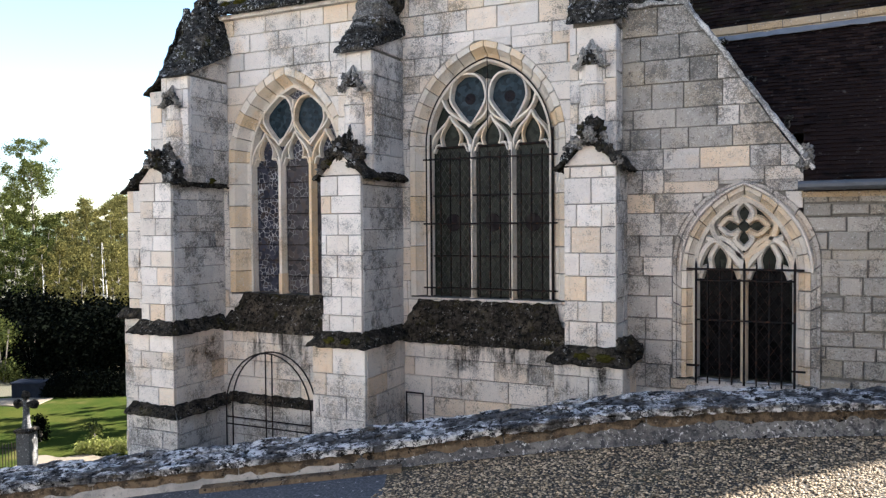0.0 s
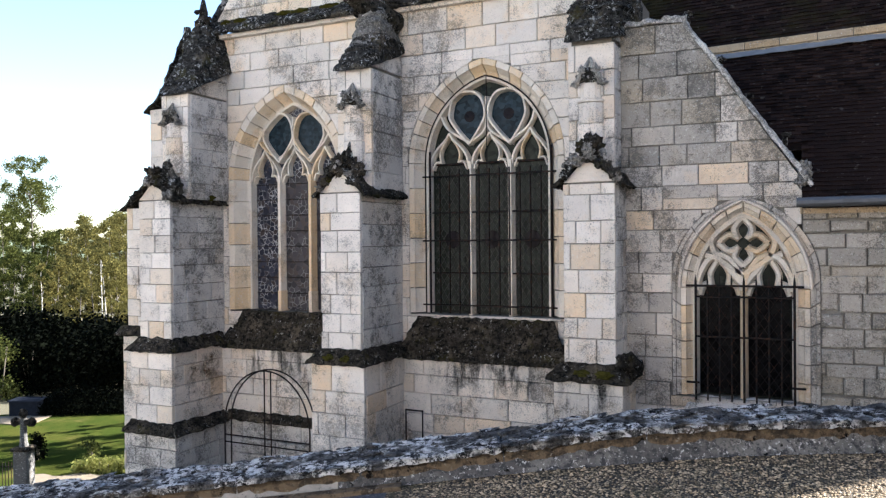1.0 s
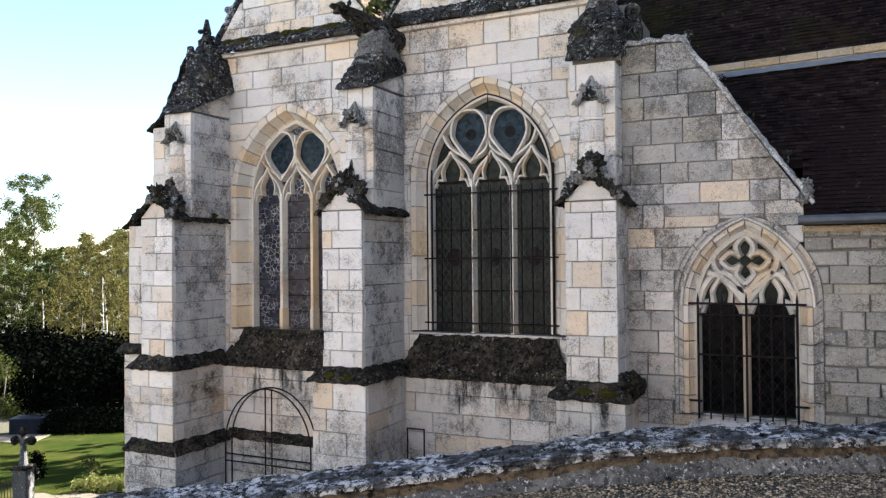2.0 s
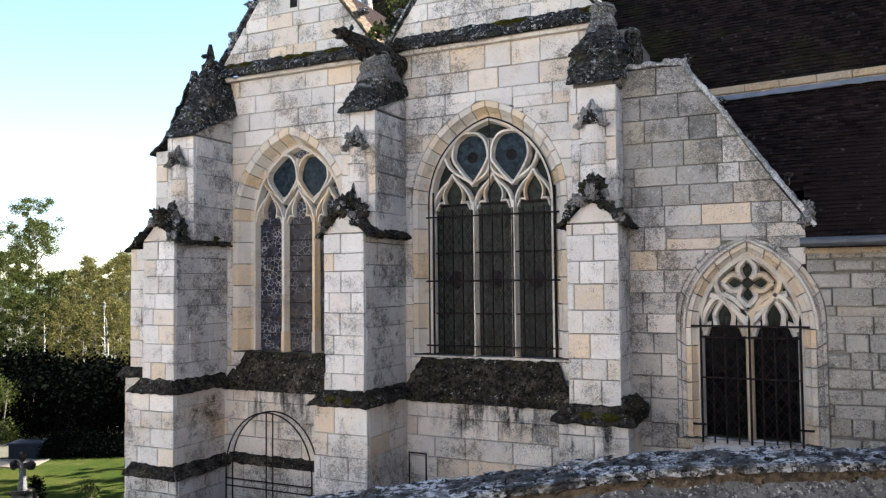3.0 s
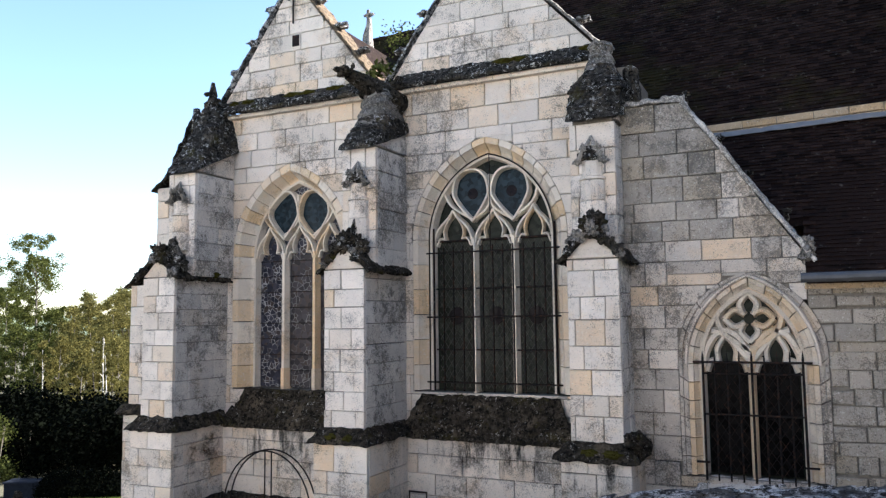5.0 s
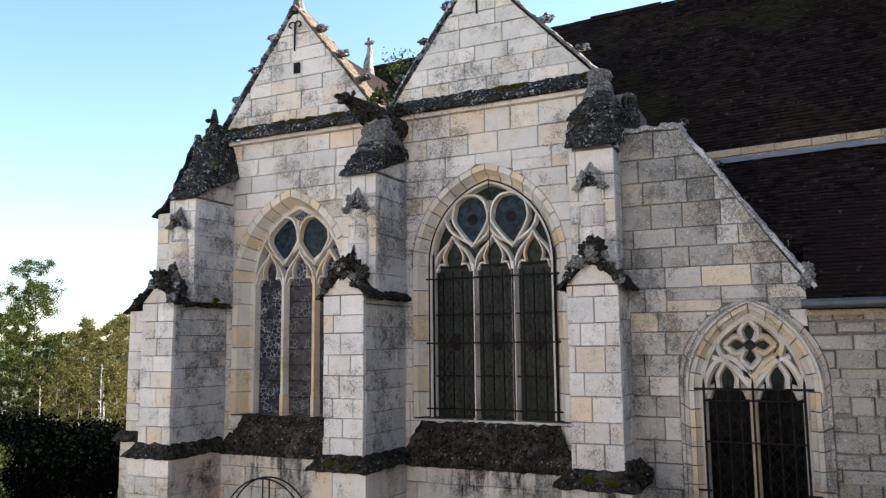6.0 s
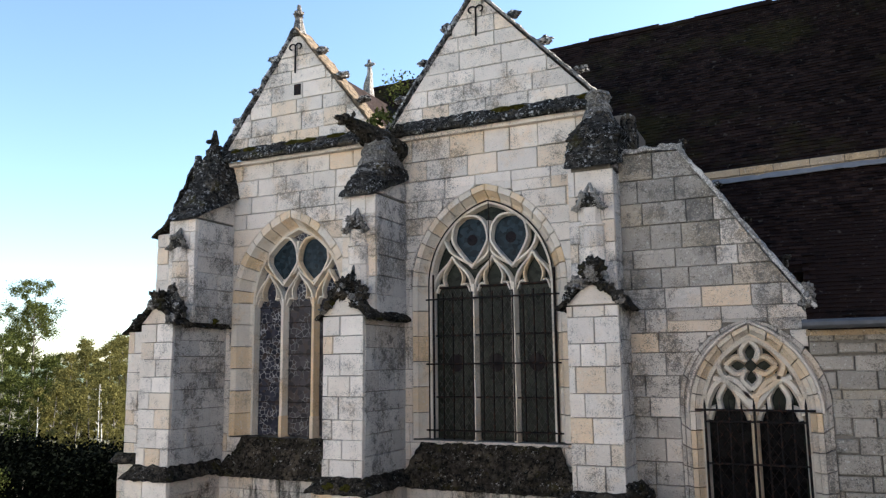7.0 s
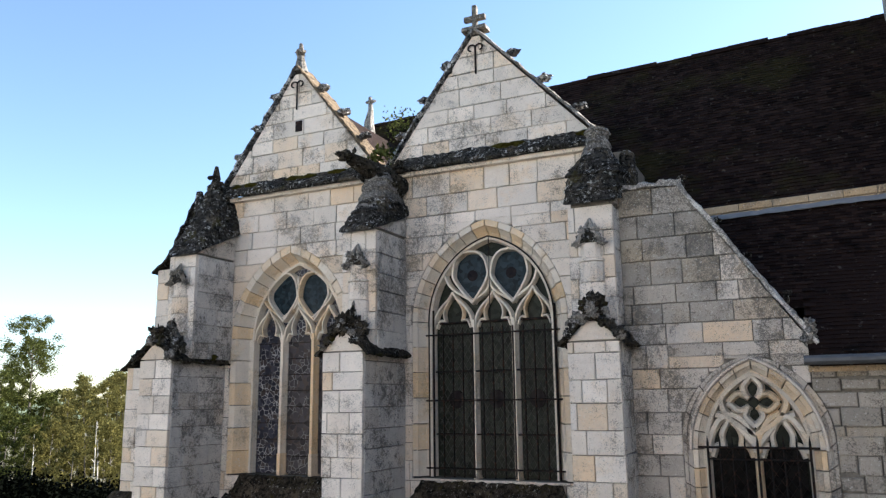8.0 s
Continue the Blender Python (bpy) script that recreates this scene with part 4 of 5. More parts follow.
for xa, xb in ((-5.37, -4.79), (-4.68, -4.125), (-4.01, -3.48)):
    pane(xa, xb, 0.50, 2.82, Y2 + 0.025, M_GLASS_DIA, w2, "dim leaded glass light")
    lattice(w2, xa, xb, 0.50, 2.80, Y2 + 0.02, 0.105, 0.17)
    rod(w2, (xa - 0.03, Y2 - 0.02, 2.83), (xb + 0.03, Y2 - 0.02, 2.83), 0.016)
    for z in (2.06, 1.10):
        rod(w2, (xa - 0.02, Y2 - 0.08, z), (xb + 0.02, Y2 - 0.08, z), 0.013)
    bm = bmesh.new()
    xm = (xa + xb) / 2
    rings(bm, [[(xm + q * math.cos(2 * math.pi * i / 18), Y2 + yy, 1.63 + q * 1.1 * math.sin(2 * math.pi * i / 18)) for i in range(18)] for q, yy in ((0.13, 0.024), (0.125, 0.012))])
    part("medallion", bm, M_GLASS_RED, w2, "round dark glass medallion")
bm = bmesh.new()
tube(bm, [(px, Y2 - 0.115, pz) for px, pz in arch_line(W2, -0.005, 14)], 0.012, 6)
part("iron_frame", bm, M_IRON, w2, "thin black iron frame round the opening")
rod(w2, (-4.44, Y2 - 0.10, 2.64), (-4.44, Y2 - 0.10, 4.17), 0.008)
for i in range(13):
    rod(w2, (-5.42 + i * 0.1686, Y2 - 0.10, 0.46), (-5.42 + i * 0.1686, Y2 - 0.10, 2.74 + (0.3 if i in (0, 12) else 0)), 0.017 if i in (0, 4, 8, 12) else 0.0145)
for z in (2.64, 1.615, 0.59):
    rod(w2, (-5.55, Y2 - 0.115, z), (-3.28, Y2 - 0.115, z), 0.013)

# first bay: three lights, leaded figures
Y1 = FRONT + 0.35
voussoirs(church, W1, FRONT, 0.0, RING1, 0.30, 0.6, M_CLEAN, k=18, seed=3)
w1, bm = window(W1, Y1, M_CLEAN, "pointed three-light window with flowing tracery and figured glass", -0.03)
part("tracery_glass", bm, M_GLASS_FIG, w1)
MUL1 = (-8.485, -7.825)
for mx in MUL1:
    bar("mullion", [(mx, 0.38), (mx, 2.80)], 0.11, Y1 - 0.10, Y1 + 0.08, M_CLEAN, w1)
    bar("mullion_foot", [(mx, 0.38), (mx, 0.75)], 0.135, Y1 - 0.11, Y1 + 0.08, M_CLEAN, w1)
tear(w1, (-8.50, 3.92), (-8.82, 3.54), (-8.19, 3.53), (-8.49, 3.05), Y1, mat=M_CLEAN)
tear(w1, (-7.86, 3.90), (-8.17, 3.52), (-7.54, 3.53), (-7.83, 3.03), Y1, mat=M_CLEAN)
for xa, xb, pk in ((-9.13, MUL1[0], 3.26), (MUL1[0], MUL1[1], 3.26), (MUL1[1], -7.22, 3.26)):
    ogee(w1, xa + 0.02, xb - 0.02, 2.74, pk, Y1, mat=M_CLEAN)
for q in ([(-8.53, 3.10), (-8.86, 3.34), (-8.98, 3.56)], [(-8.53, 3.10), (-8.24, 3.30), (-8.20, 3.55), (-8.19, 3.84)], [(-7.87, 3.08), (-8.14, 3.30), (-8.20, 3.55), (-8.19, 3.84)], [(-7.87, 3.08), (-7.55, 3.34), (-7.42, 3.56)]):
    bar("tracery_bar", spline(q, 5), 0.06, Y1 - 0.07, Y1 + 0.05, M_CLEAN, w1)
for xa, xb in ((-9.08, -8.55), (-8.43, -7.89), (-7.77, -7.22)):
    pane(xa, xb, 0.42, 2.76, Y1 + 0.03, M_GLASS_FIG if xa < -9 else M_GLASS_MUD, w1, "dark stained glass light with pale leading")
    for i in range(8):
        rod(w1, (xa, Y1 + 0.02, 0.7 + 0.28 * i), (xb, Y1 + 0.02, 0.7 + 0.28 * i), 0.007, "saddle_bar")

# aisle window: two lights and a quatrefoil, iron railings
Y3 = SIDE + 0.18
voussoirs(church, W3, SIDE, 0.0, 0.16, 0.10, 0.5, M_CLEAN, k=12, seed=4)
voussoirs(church, W3, SIDE - 0.004, 0.165, 0.38, 0.02, 0.4, M_GREYED, per=3, k=12, seed=5, outer=H3, name="arch_stone")
bar("hood_label", arch_line(W3, 0.175, 14, False), 0.05, SIDE - 0.045, SIDE + 0.03, M_STONE, church, "thin projecting hood moulding")
w3, bm = window(W3, Y3, M_CLEAN, "low two-light window with a quatrefoil behind iron railings", 0.0)
part("tracery_glass", bm, M_GLASS_DIA, w3)
XM = -0.678
bar("mullion", [(XM, -0.44), (XM, 1.02)], 0.095, Y3 - 0.09, Y3 + 0.08, M_CLEAN, w3)
for xa, xb in ((-1.26, XM), (XM, -0.09)):
    xm, s = (xa + xb) / 2, 0.98
    w = (xb - xa) / 2 - 0.02
    for g in (-1, 1):
        bar("tracery_bar", spline([(xm + g * w, s - 0.04), (xm + g * w * 0.97, s + 0.12), (xm + g * w * 0.55, s + 0.34), (xm, s + 0.43)], 5), 0.105, Y3 - 0.08, Y3 + 0.05, M_CLEAN, w3)
        bar("cusp", spline([(xm + g * w * 0.9, s - 0.10), (xm + g * w * 0.72, s + 0.02), (xm + g * w * 0.40, s + 0.05)], 4), 0.085, Y3 - 0.05, Y3 + 0.04, M_CLEAN, w3)
        bar("cusp", spline([(xm + g * w * 0.38, s + 0.02), (xm + g * w * 0.42, s + 0.18), (xm + g * w * 0.06, s + 0.36)], 4), 0.08, Y3 - 0.05, Y3 + 0.04, M_CLEAN, w3)
    pane(xa + 0.05, xb - 0.05, -0.40, 1.0, Y3 + 0.03, M_GLASS_DARK, w3, "dark leaded glass light")
    lattice(w3, xa + 0.05, xb - 0.05, -0.40, 1.0, Y3 + 0.025, 0.11, 0.16, M_IRON)
QX, QZ = -0.684, 1.548
for ang in range(4):
    c, s = (0, 1) if ang == 0 else (1, 0) if ang == 1 else (0, -1) if ang == 2 else (-1, 0)
    L = 0.30 if ang != 0 else 0.33
    for g in (-1, 1):
        q = [(0.045, g * 0.05), (0.10, g * 0.085), (L * 0.62, g * 0.10), (L, 0.0)]
        bar("foil", spline([(QX + a_ * c - b_ * s, QZ + a_ * s + b_ * c) for a_, b_ in q], 5), 0.09, Y3 - 0.075, Y3 + 0.05, M_CLEAN, w3)
for q in ([(-0.684, 1.15), (-0.95, 1.33), (-1.06, 1.52), (-1.02, 1.66), (-0.86, 1.83), (-0.684, 1.93)], [(-0.684, 1.15), (-0.42, 1.33), (-0.31, 1.52), (-0.35, 1.66), (-0.51, 1.83), (-0.684, 1.93)], [(XM, 1.0), (-0.84, 1.20), (-0.97, 1.34), (-1.14, 1.40)], [(XM, 1.0), (-0.52, 1.20), (-0.39, 1.34), (-0.22, 1.40)]):
    bar("tracery_bar", spline(q, 5), 0.105, Y3 - 0.08, Y3 + 0.05, M_CLEAN, w3)
for i in range(9):
    x = -1.244 + 0.1447 * i
    rod(w3, (x, SIDE - 0.05, -0.46), (x, SIDE - 0.05, 1.06), 0.015 if i in (0, 4, 8) else 0.011, tip=True)
rod(w3, (-1.36, SIDE - 0.065, 1.008), (0.02, SIDE - 0.065, 1.008), 0.014)
rod(w3, (-1.25, SIDE - 0.065, 0.868), (-0.08, SIDE - 0.065, 0.868), 0.012)
rod(w3, (-1.25, SIDE - 0.065, 0.36), (-0.08, SIDE - 0.065, 0.36), 0.012)
for xa, xb in ((-1.36, -1.2), (-0.12, 0.04)):
    rod(w3, (xa, SIDE - 0.06, -0.235), (xb, SIDE - 0.06, -0.235), 0.014)
rough_slab("window_sill", [(-1.40, SIDE - 0.12, -0.64), (0.06, SIDE - 0.12, -0.64), (0.0, SIDE + 0.16, -0.46), (-1.32, SIDE + 0.16, -0.46)], 0.05, church, M_CRUST, 0.02, 0.04, "worn sloping stone sill")

# mossy slopes below the bay windows
for xa, xb, s0, s1 in ((-9.45, -6.66, -9.1, -7.1), (-5.76, -2.92, -5.62, -3.32)):
    rough_slab("bay_weathering", [(xa, FRONT - 0.26, -0.25), (xb, FRONT - 0.26, -0.25), (xb, FRONT + 0.03, 0.06), (xa, FRONT + 0.03, 0.06)], 0.03, church, M_MOSS, 0.02, 0.035, "moss-grown sloping plinth top", 11.0)
    rough_slab("sill_slope", [(s0 - 0.24, FRONT - 0.20, -0.16), (s1 + 0.24, FRONT - 0.20, -0.16), (s1 - 0.02, FRONT + 0.01, 0.40), (s0 + 0.02, FRONT + 0.01, 0.40)], 0.045, church, M_MOSS, 0.032, 0.03, "mossy sloping window sill", 8.0)

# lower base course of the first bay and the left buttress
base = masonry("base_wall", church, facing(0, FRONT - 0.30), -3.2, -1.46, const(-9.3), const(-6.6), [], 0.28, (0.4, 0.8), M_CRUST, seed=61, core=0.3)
rough_slab("base_ledge", [(-9.3, FRONT - 0.36, -1.50), (-6.6, FRONT - 0.36, -1.50), (-6.6, FRONT - 0.19, -1.36), (-9.3, FRONT - 0.19, -1.36)], 0.03, base, M_MOSS, 0.03, 0.05)
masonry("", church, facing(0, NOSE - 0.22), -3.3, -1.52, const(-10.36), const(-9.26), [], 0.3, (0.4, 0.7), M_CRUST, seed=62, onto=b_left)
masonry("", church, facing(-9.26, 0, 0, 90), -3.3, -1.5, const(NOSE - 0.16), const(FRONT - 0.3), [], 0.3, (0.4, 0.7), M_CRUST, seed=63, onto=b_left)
rough_slab("base_ledge", [(-10.40, NOSE - 0.27, -1.55), (-9.22, NOSE - 0.27, -1.55), (-9.42, NOSE - 0.1, -1.38), (-10.34, NOSE - 0.1, -1.38)], 0.03, b_left, M_MOSS, 0.03, 0.05)
rough_slab("base_ledge", [(-9.20, NOSE - 0.27, -1.55), (-9.20, FRONT - 0.2, -1.55), (-9.42, FRONT - 0.2, -1.38), (-9.42, NOSE - 0.1, -1.38)], 0.03, b_left, M_MOSS, 0.03, 0.05)

bm = bmesh.new()
for i in range(9):
    lump(bm, (-2.0 + 0.05 * math.cos(i * 2.4), 9.85 + 0.10 * math.sin(i * 1.7), -0.02 + 0.03 * (i % 4)), (0.10, 0.12, 0.09), i * 3.1, 0.7, 3)
part("moss_clump", bm, M_MOSS, b_right, "black tuft of moss on the plinth")

# gable copings, crockets, finials, wall anchors
for gable, (gx, gz), xl, xr, spots in ((gable_1, G1, -9.80, -6.34, (0.25, 0.50, 0.74)), (gable_2, G2, -6.2, -2.54, (0.27, 0.53, 0.80))):
    ya, yb = FRONT - 0.05, FRONT + 0.44
    rough_slab("coping", [(xl, yb, 5.52), (xl, ya, 5.52), (gx, ya, gz + 0.02), (gx, yb, gz + 0.02)], 0.05, gable, M_LICHEN, 0.022, 0.045, "lichened raking coping")
    # brown on the first gable stands in for its orange sunlit edge
    rough_slab("coping", [(xr, ya, 5.52), (xr, yb, 5.52), (gx, yb, gz + 0.02), (gx, ya, gz + 0.02)], 0.05, gable, M_BROWN if gable is gable_1 else M_CARVED, 0.022, 0.045, "lichened raking coping")
    for t in spots:
        for s, xe in ((-1, xl), (1, xr)):
            x, z = gx + (xe - gx) * t, gz + (5.55 - gz) * t
            bm = bmesh.new()
            lump(bm, (x + s * 0.09, FRONT + 0.08, z + 0.09), (0.12, 0.10, 0.055), t * 50 + s, 0.5)
            part("crocket", bm, M_LICHEN, gable)
bm = bmesh.new()
tube(bm, [(-8.12, FRONT + 0.1, 7.66), (-8.12, FRONT + 0.1, 7.80), (-8.13, FRONT + 0.1, 8.00), (-8.13, FRONT + 0.1, 8.02)], [0.15, 0.11, 0.065, 0.09], 8)
lump(bm, (-8.13, FRONT + 0.1, 8.09), (0.085, 0.08, 0.07), 5, 0.5)
lump(bm, (-8.13, FRONT + 0.1, 8.20), (0.04, 0.04, 0.07), 6, 0.3)
part("finial", bm, M_CARVED, gable_1, "carved stone finial with a broken bud")
bm = bmesh.new()
cy = FRONT + 0.1
box(bm, -4.62, -4.54, cy - 0.05, cy + 0.05, 7.74, 8.17, 0.012)
box(bm, -4.77, -4.39, cy - 0.045, cy + 0.045, 7.90, 7.985, 0.012)
box(bm, -4.79, -4.35, cy - 0.12, cy + 0.12, 7.69, 7.765, 0.02)
box(bm, -4.66, -4.50, cy - 0.09, cy + 0.09, 7.60, 7.70, 0.02)
part("gable_cross", bm, M_CARVED, gable_2, "small stone cross on a slab")
for gable, ax, az, h in ((gable_1, -8.115, 7.40, 0.50), (gable_2, -4.54, 7.36, 0.46)):
    bm = bmesh.new()
    yy = FRONT - 0.01
    tube(bm, [(ax, yy, az - h), (ax, yy, az)], 0.017, 6)
    for s in (-1, 1):
        tube(bm, [(ax + s * (0.065 - 0.065 * math.cos(q)), yy, az + 0.055 * math.sin(q)) for q in [math.pi * 1.45 * i / 10 for i in range(11)]], 0.014, 6)
    part("wall_anchor", bm, M_IRON, gable, "forked black iron wall anchor")
# solid black plate; its colour gives the dark inside a small slot
bm = bmesh.new()
box(bm, -8.14, -8.00, FRONT - 0.004, FRONT + 0.05, 6.48, 6.68, 0.004)
part("putlog_hole", bm, M_IRON, gable_1, "black plate for the dark of a small barred slot")

r = random.Random(9)
for tx, w in ((-9.35, 0.10), (-9.05, 0.13), (-8.05, 0.20), (-7.75, 0.14), (-7.15, 0.16), (-4.1, 0.14), (-3.85, 0.18), (-2.75, 0.12)):
    bm = bmesh.new()
    lump(bm, (tx, FRONT - 0.06, 5.55), (w, 0.09, 0.05), tx * 5, 0.6, 3)
    part("moss_cushion", bm, M_GREEN, church, "yellow-green cushion of moss")
for tx, ty, tz, w in ((-6.35, NOSE - 0.12, -0.10, 0.10), (-6.05, NOSE - 0.13, -0.11, 0.08), (-2.55, NOSE - 0.12, -0.09, 0.11), (-2.25, NOSE - 0.13, -0.10, 0.12), (-6.45, NOSE + 0.02, 2.52, 0.09), (-2.25, NOSE + 0.05, 2.5, 0.08), (-9.45, 10.6, 2.40, 0.12)):
    bm = bmesh.new()
    lump(bm, (tx, ty, tz), (w, 0.07, 0.045), tx * 7, 0.6, 3)
    part("moss_cushion", bm, M_GREEN, church)

# gargoyle at the valley, pinnacle stubs
bm = bmesh.new()
tube(bm, [(-5.98, 11.05, 5.10), (-6.06, 10.75, 5.19), (-6.15, 10.47, 5.28), (-6.24, 10.22, 5.36), (-6.30, 10.02, 5.40)], [0.22, 0.20, 0.165, 0.13, 0.10], 12)
lump(bm, (-6.33, 9.95, 5.44), (0.095, 0.12, 0.085), 9, 0.5, 3)
lump(bm, (-6.36, 9.84, 5.43), (0.06, 0.10, 0.045), 19, 0.5, 3)
lump(bm, (-6.34, 9.87, 5.35), (0.05, 0.08, 0.03), 23, 0.4, 3)
for s in (-1, 1):
    lump(bm, (-6.31 + s * 0.08, 10.03, 5.52), (0.03, 0.045, 0.05), 31 + s, 0.4)
    lump(bm, (-6.13 + s * 0.15, 10.52, 5.18), (0.06, 0.15, 0.10), 41 + s, 0.5, 3)
lump(bm, (-5.88, 10.88, 5.42), (0.12, 0.12, 0.09), 12, 0.6, 3)
for v in bm.verts:
    v.co += noise.noise_vector(v.co * 14) * 0.018
part("gargoyle", bm, M_MOSS, b_mid, "worn gargoyle water spout dark with lichen")
bm = bmesh.new()
box(bm, -2.24, -2.0, 10.75, 11.0, 4.40, 4.88, 0.04)
box(bm, -2.23, -2.02, 10.76, 10.99, 4.885, 5.15, 0.06)
part("stone_post", bm, M_CAP, church, "short square stone post")
bm = bmesh.new()
tube(bm, [(-9.68, 10.75, 5.2), (-9.68, 10.75, 5.50), (-9.68, 10.75, 5.52), (-9.68, 10.75, 5.68), (-9.68, 10.75, 5.70), (-9.68, 10.75, 5.95)], [0.17, 0.10, 0.14, 0.07, 0.085, 0.03], 8)
part("pinnacle", bm, M_MOSS, b_left, "small dark crocketed pinnacle")
for i in range(6):
    bm = bmesh.new()
    lump(bm, (-9.68 + 0.12 * math.cos(i * 2.1), 10.75 + 0.1 * math.sin(i * 2.1), 5.42 + 0.06 * i), (0.05, 0.05, 0.04), i, 0.5)
    part("crocket", bm, M_MOSS, b_left)
bm = bmesh.new()
tube(bm, [(-9.92, 10.62, 4.95), (-9.93, 10.62, 5.25), (-9.94, 10.62, 5.46)], [0.11, 0.085, 0.06], 7)
part("pinnacle_stub", bm, M_CAP, b_left, "pale broken pinnacle stub")

# raking parapet of the aisle wall
rough_slab("raking_coping", [(0.10, SIDE - 0.06, 2.22), (0.10, SIDE + 0.60, 2.22), (-1.42, SIDE + 0.60, 4.42), (-1.42, SIDE - 0.06, 4.42)], 0.06, church, M_CRUST, 0.025, 0.045, "lichened raking stone coping")
rough_slab("wall_top", [(-2.2, SIDE - 0.04, 4.42), (-1.36, SIDE - 0.04, 4.42), (-1.36, SIDE + 0.55, 4.46), (-2.2, SIDE + 0.55, 4.46)], 0.08, church, M_CRUST, 0.05, 0.05, "ragged broken wall top")
for x, z in ((-1.36, 4.50), (-0.96, 3.88), (-0.62, 3.38), (-0.20, 2.86)):
    bm = bmesh.new()
    tube(bm, [(x - 0.04, SIDE + 0.14, z - 0.17), (x + 0.02, SIDE + 0.14, z - 0.05), (x + 0.0, SIDE + 0.14, z + 0.02)], [0.05, 0.035, 0.03], 7)
    lump(bm, (x + 0.025, SIDE + 0.12, z + 0.03), (0.055, 0.05, 0.035), x * 9, 0.7, 3)
    part("crocket", bm, M_CAP, church)
bm = bmesh.new()
lump(bm, (0.03, SIDE + 0.05, 2.44), (0.085, 0.12, 0.10), 3, 0.8, 3)
lump(bm, (0.01, SIDE + 0.05, 2.30), (0.10, 0.14, 0.075), 8, 0.5, 3)
part("kneeler", bm, M_CARVED, church, "carved worn kneeler stone")
bm = bmesh.new()
box(bm, -0.02, 30.0, SIDE - 0.05, SIDE + 0.3, 1.90, 2.02, 0.015)
part("eaves_course", bm, M_OCHRE, church, "ochre stone course under the eaves")
bm = bmesh.new()
tube(bm, [(-0.06 + 0.9 * i, 10.17, 2.03 + 0.004 * math.sin(i * 2)) for i in range(11)], 0.058, 10)
for i in range(5):
    tube(bm, [(0.42 + i * 0.9, 10.17, 2.03), (0.45 + i * 0.9, 10.17, 2.03)], 0.063, 10)
part("gutter", bm, M_ZINC, church, "round grey zinc gutter")
bm = bmesh.new()
tube(bm, [(-8.9, 15.0, 7.7), (-8.92, 15.0, 8.1), (-8.88, 15.0, 8.4), (-8.9, 15.0, 8.74)], [0.15, 0.12, 0.065, 0.04], 8)
lump(bm, (-8.88, 15.0, 8.62), (0.12, 0.06, 0.05), 4, 0.4)
part("ridge_finial", bm, M_CARVED, church, "worn pale stone finial")

# ---- coping of the retaining wall ----
r = random.Random(12)
u = -9.0
while u < 8.5:
    w = r.uniform(0.45, 1.3)
    z0, z1 = line(u, CREST), line(u + w, CREST)
    def corner(uu, d, z):
        x, y = place(uu, d)
        return (x, y, z)
    rough_slab("coping_stone", [corner(u + 0.006, 5.39, z0 - 0.05), corner(u + w - 0.006, 5.39, z1 - 0.05), corner(u + w - 0.006, 5.93, z1 - 0.05), corner(u + 0.006, 5.93, z0 - 0.05)], 0.042, low_wall, M_LICHEN, 0.017, 0.028, freq=11.0)
    rough_slab("bed_stone", [corner(u + 0.004, 5.425, z0 - 0.125), corner(u + w - 0.004, 5.425, z1 - 0.125), corner(u + w, 5.88, z1 - 0.125), corner(u, 5.88, z0 - 0.125)], 0.075, low_wall, M_BROWN, 0.028, 0.04, freq=8.0)
    u += w
b = bmesh.new()
ks = [-1.7 + 0.1 * i for i in range(15)]
rings(b, [[(*place(u, d), line(u, BASE) + z) for d, z in ((5.27, -0.08), (5.28, 0.03), (5.36, 0.035), (5.40, -0.08))] for u in ks])
part("kerb", b, M_BROWN, low_wall, "worn tan kerb at the wall's foot")

# loose shards and flints bedded along the crest, joined
r = random.Random(31)
bm = bmesh.new()
for i in range(700):
    u = r.uniform(-4.6, 4.4)
    d = r.choice((5.42, r.uniform(5.42, 5.9), r.uniform(5.42, 5.9))) + r.uniform(-.02, .02)
    x, y = place(u, d)
    k = r.uniform(0.5, 1.3)
    tmp = bmesh.new()
    lump(tmp, (0, 0, 0), (0.075 * k, 0.036 * k, 0.010 * k), i * 1.7, 0.8, 2)
    tmp.transform(pose(x, y, line(u, CREST) - 0.004, r.uniform(-7, 7), r.uniform(-5, 5) - 7, 25 + r.uniform(-25, 25)))
    me_ = bpy.data.meshes.new("shard")
    tmp.to_mesh(me_)
    tmp.free()
    bm.from_mesh(me_)
    bpy.data.meshes.remove(me_)
tagged(part("crest_shards", bm, M_LICHEN, low_wall, "lichened stone shards bedded in the crest"), kind="stuff")

# scattered gravel, joined
r = random.Random(5)
bm = bmesh.new()
for i in range(9000):
    d = r.uniform(3.7, 5.36)
    u = r.uniform(-0.5, 3.6)
    if u < -0.35 + 0.35 * math.sin(d * 5) * 0.5:
        continue
    s = r.uniform(0.005, 0.015)
    x, y = place(u, d)
    z = ground_z(u, d) + s * 0.3
    k = 5
    a0 = r.uniform(0, 6)
    ring0 = [bm.verts.new((x + s * math.cos(a0 + 6.283 * q / k) * r.uniform(0.7, 1.2), y + s * math.sin(a0 + 6.283 * q / k) * r.uniform(0.7, 1.2), z)) for q in range(k)]
    top = bm.verts.new((x, y, z + s * 0.6))
    for q in range(k):
        bm.faces.new((ring0[q], ring0[(q + 1) % k], top))
n = Nodes("loose pebbles")
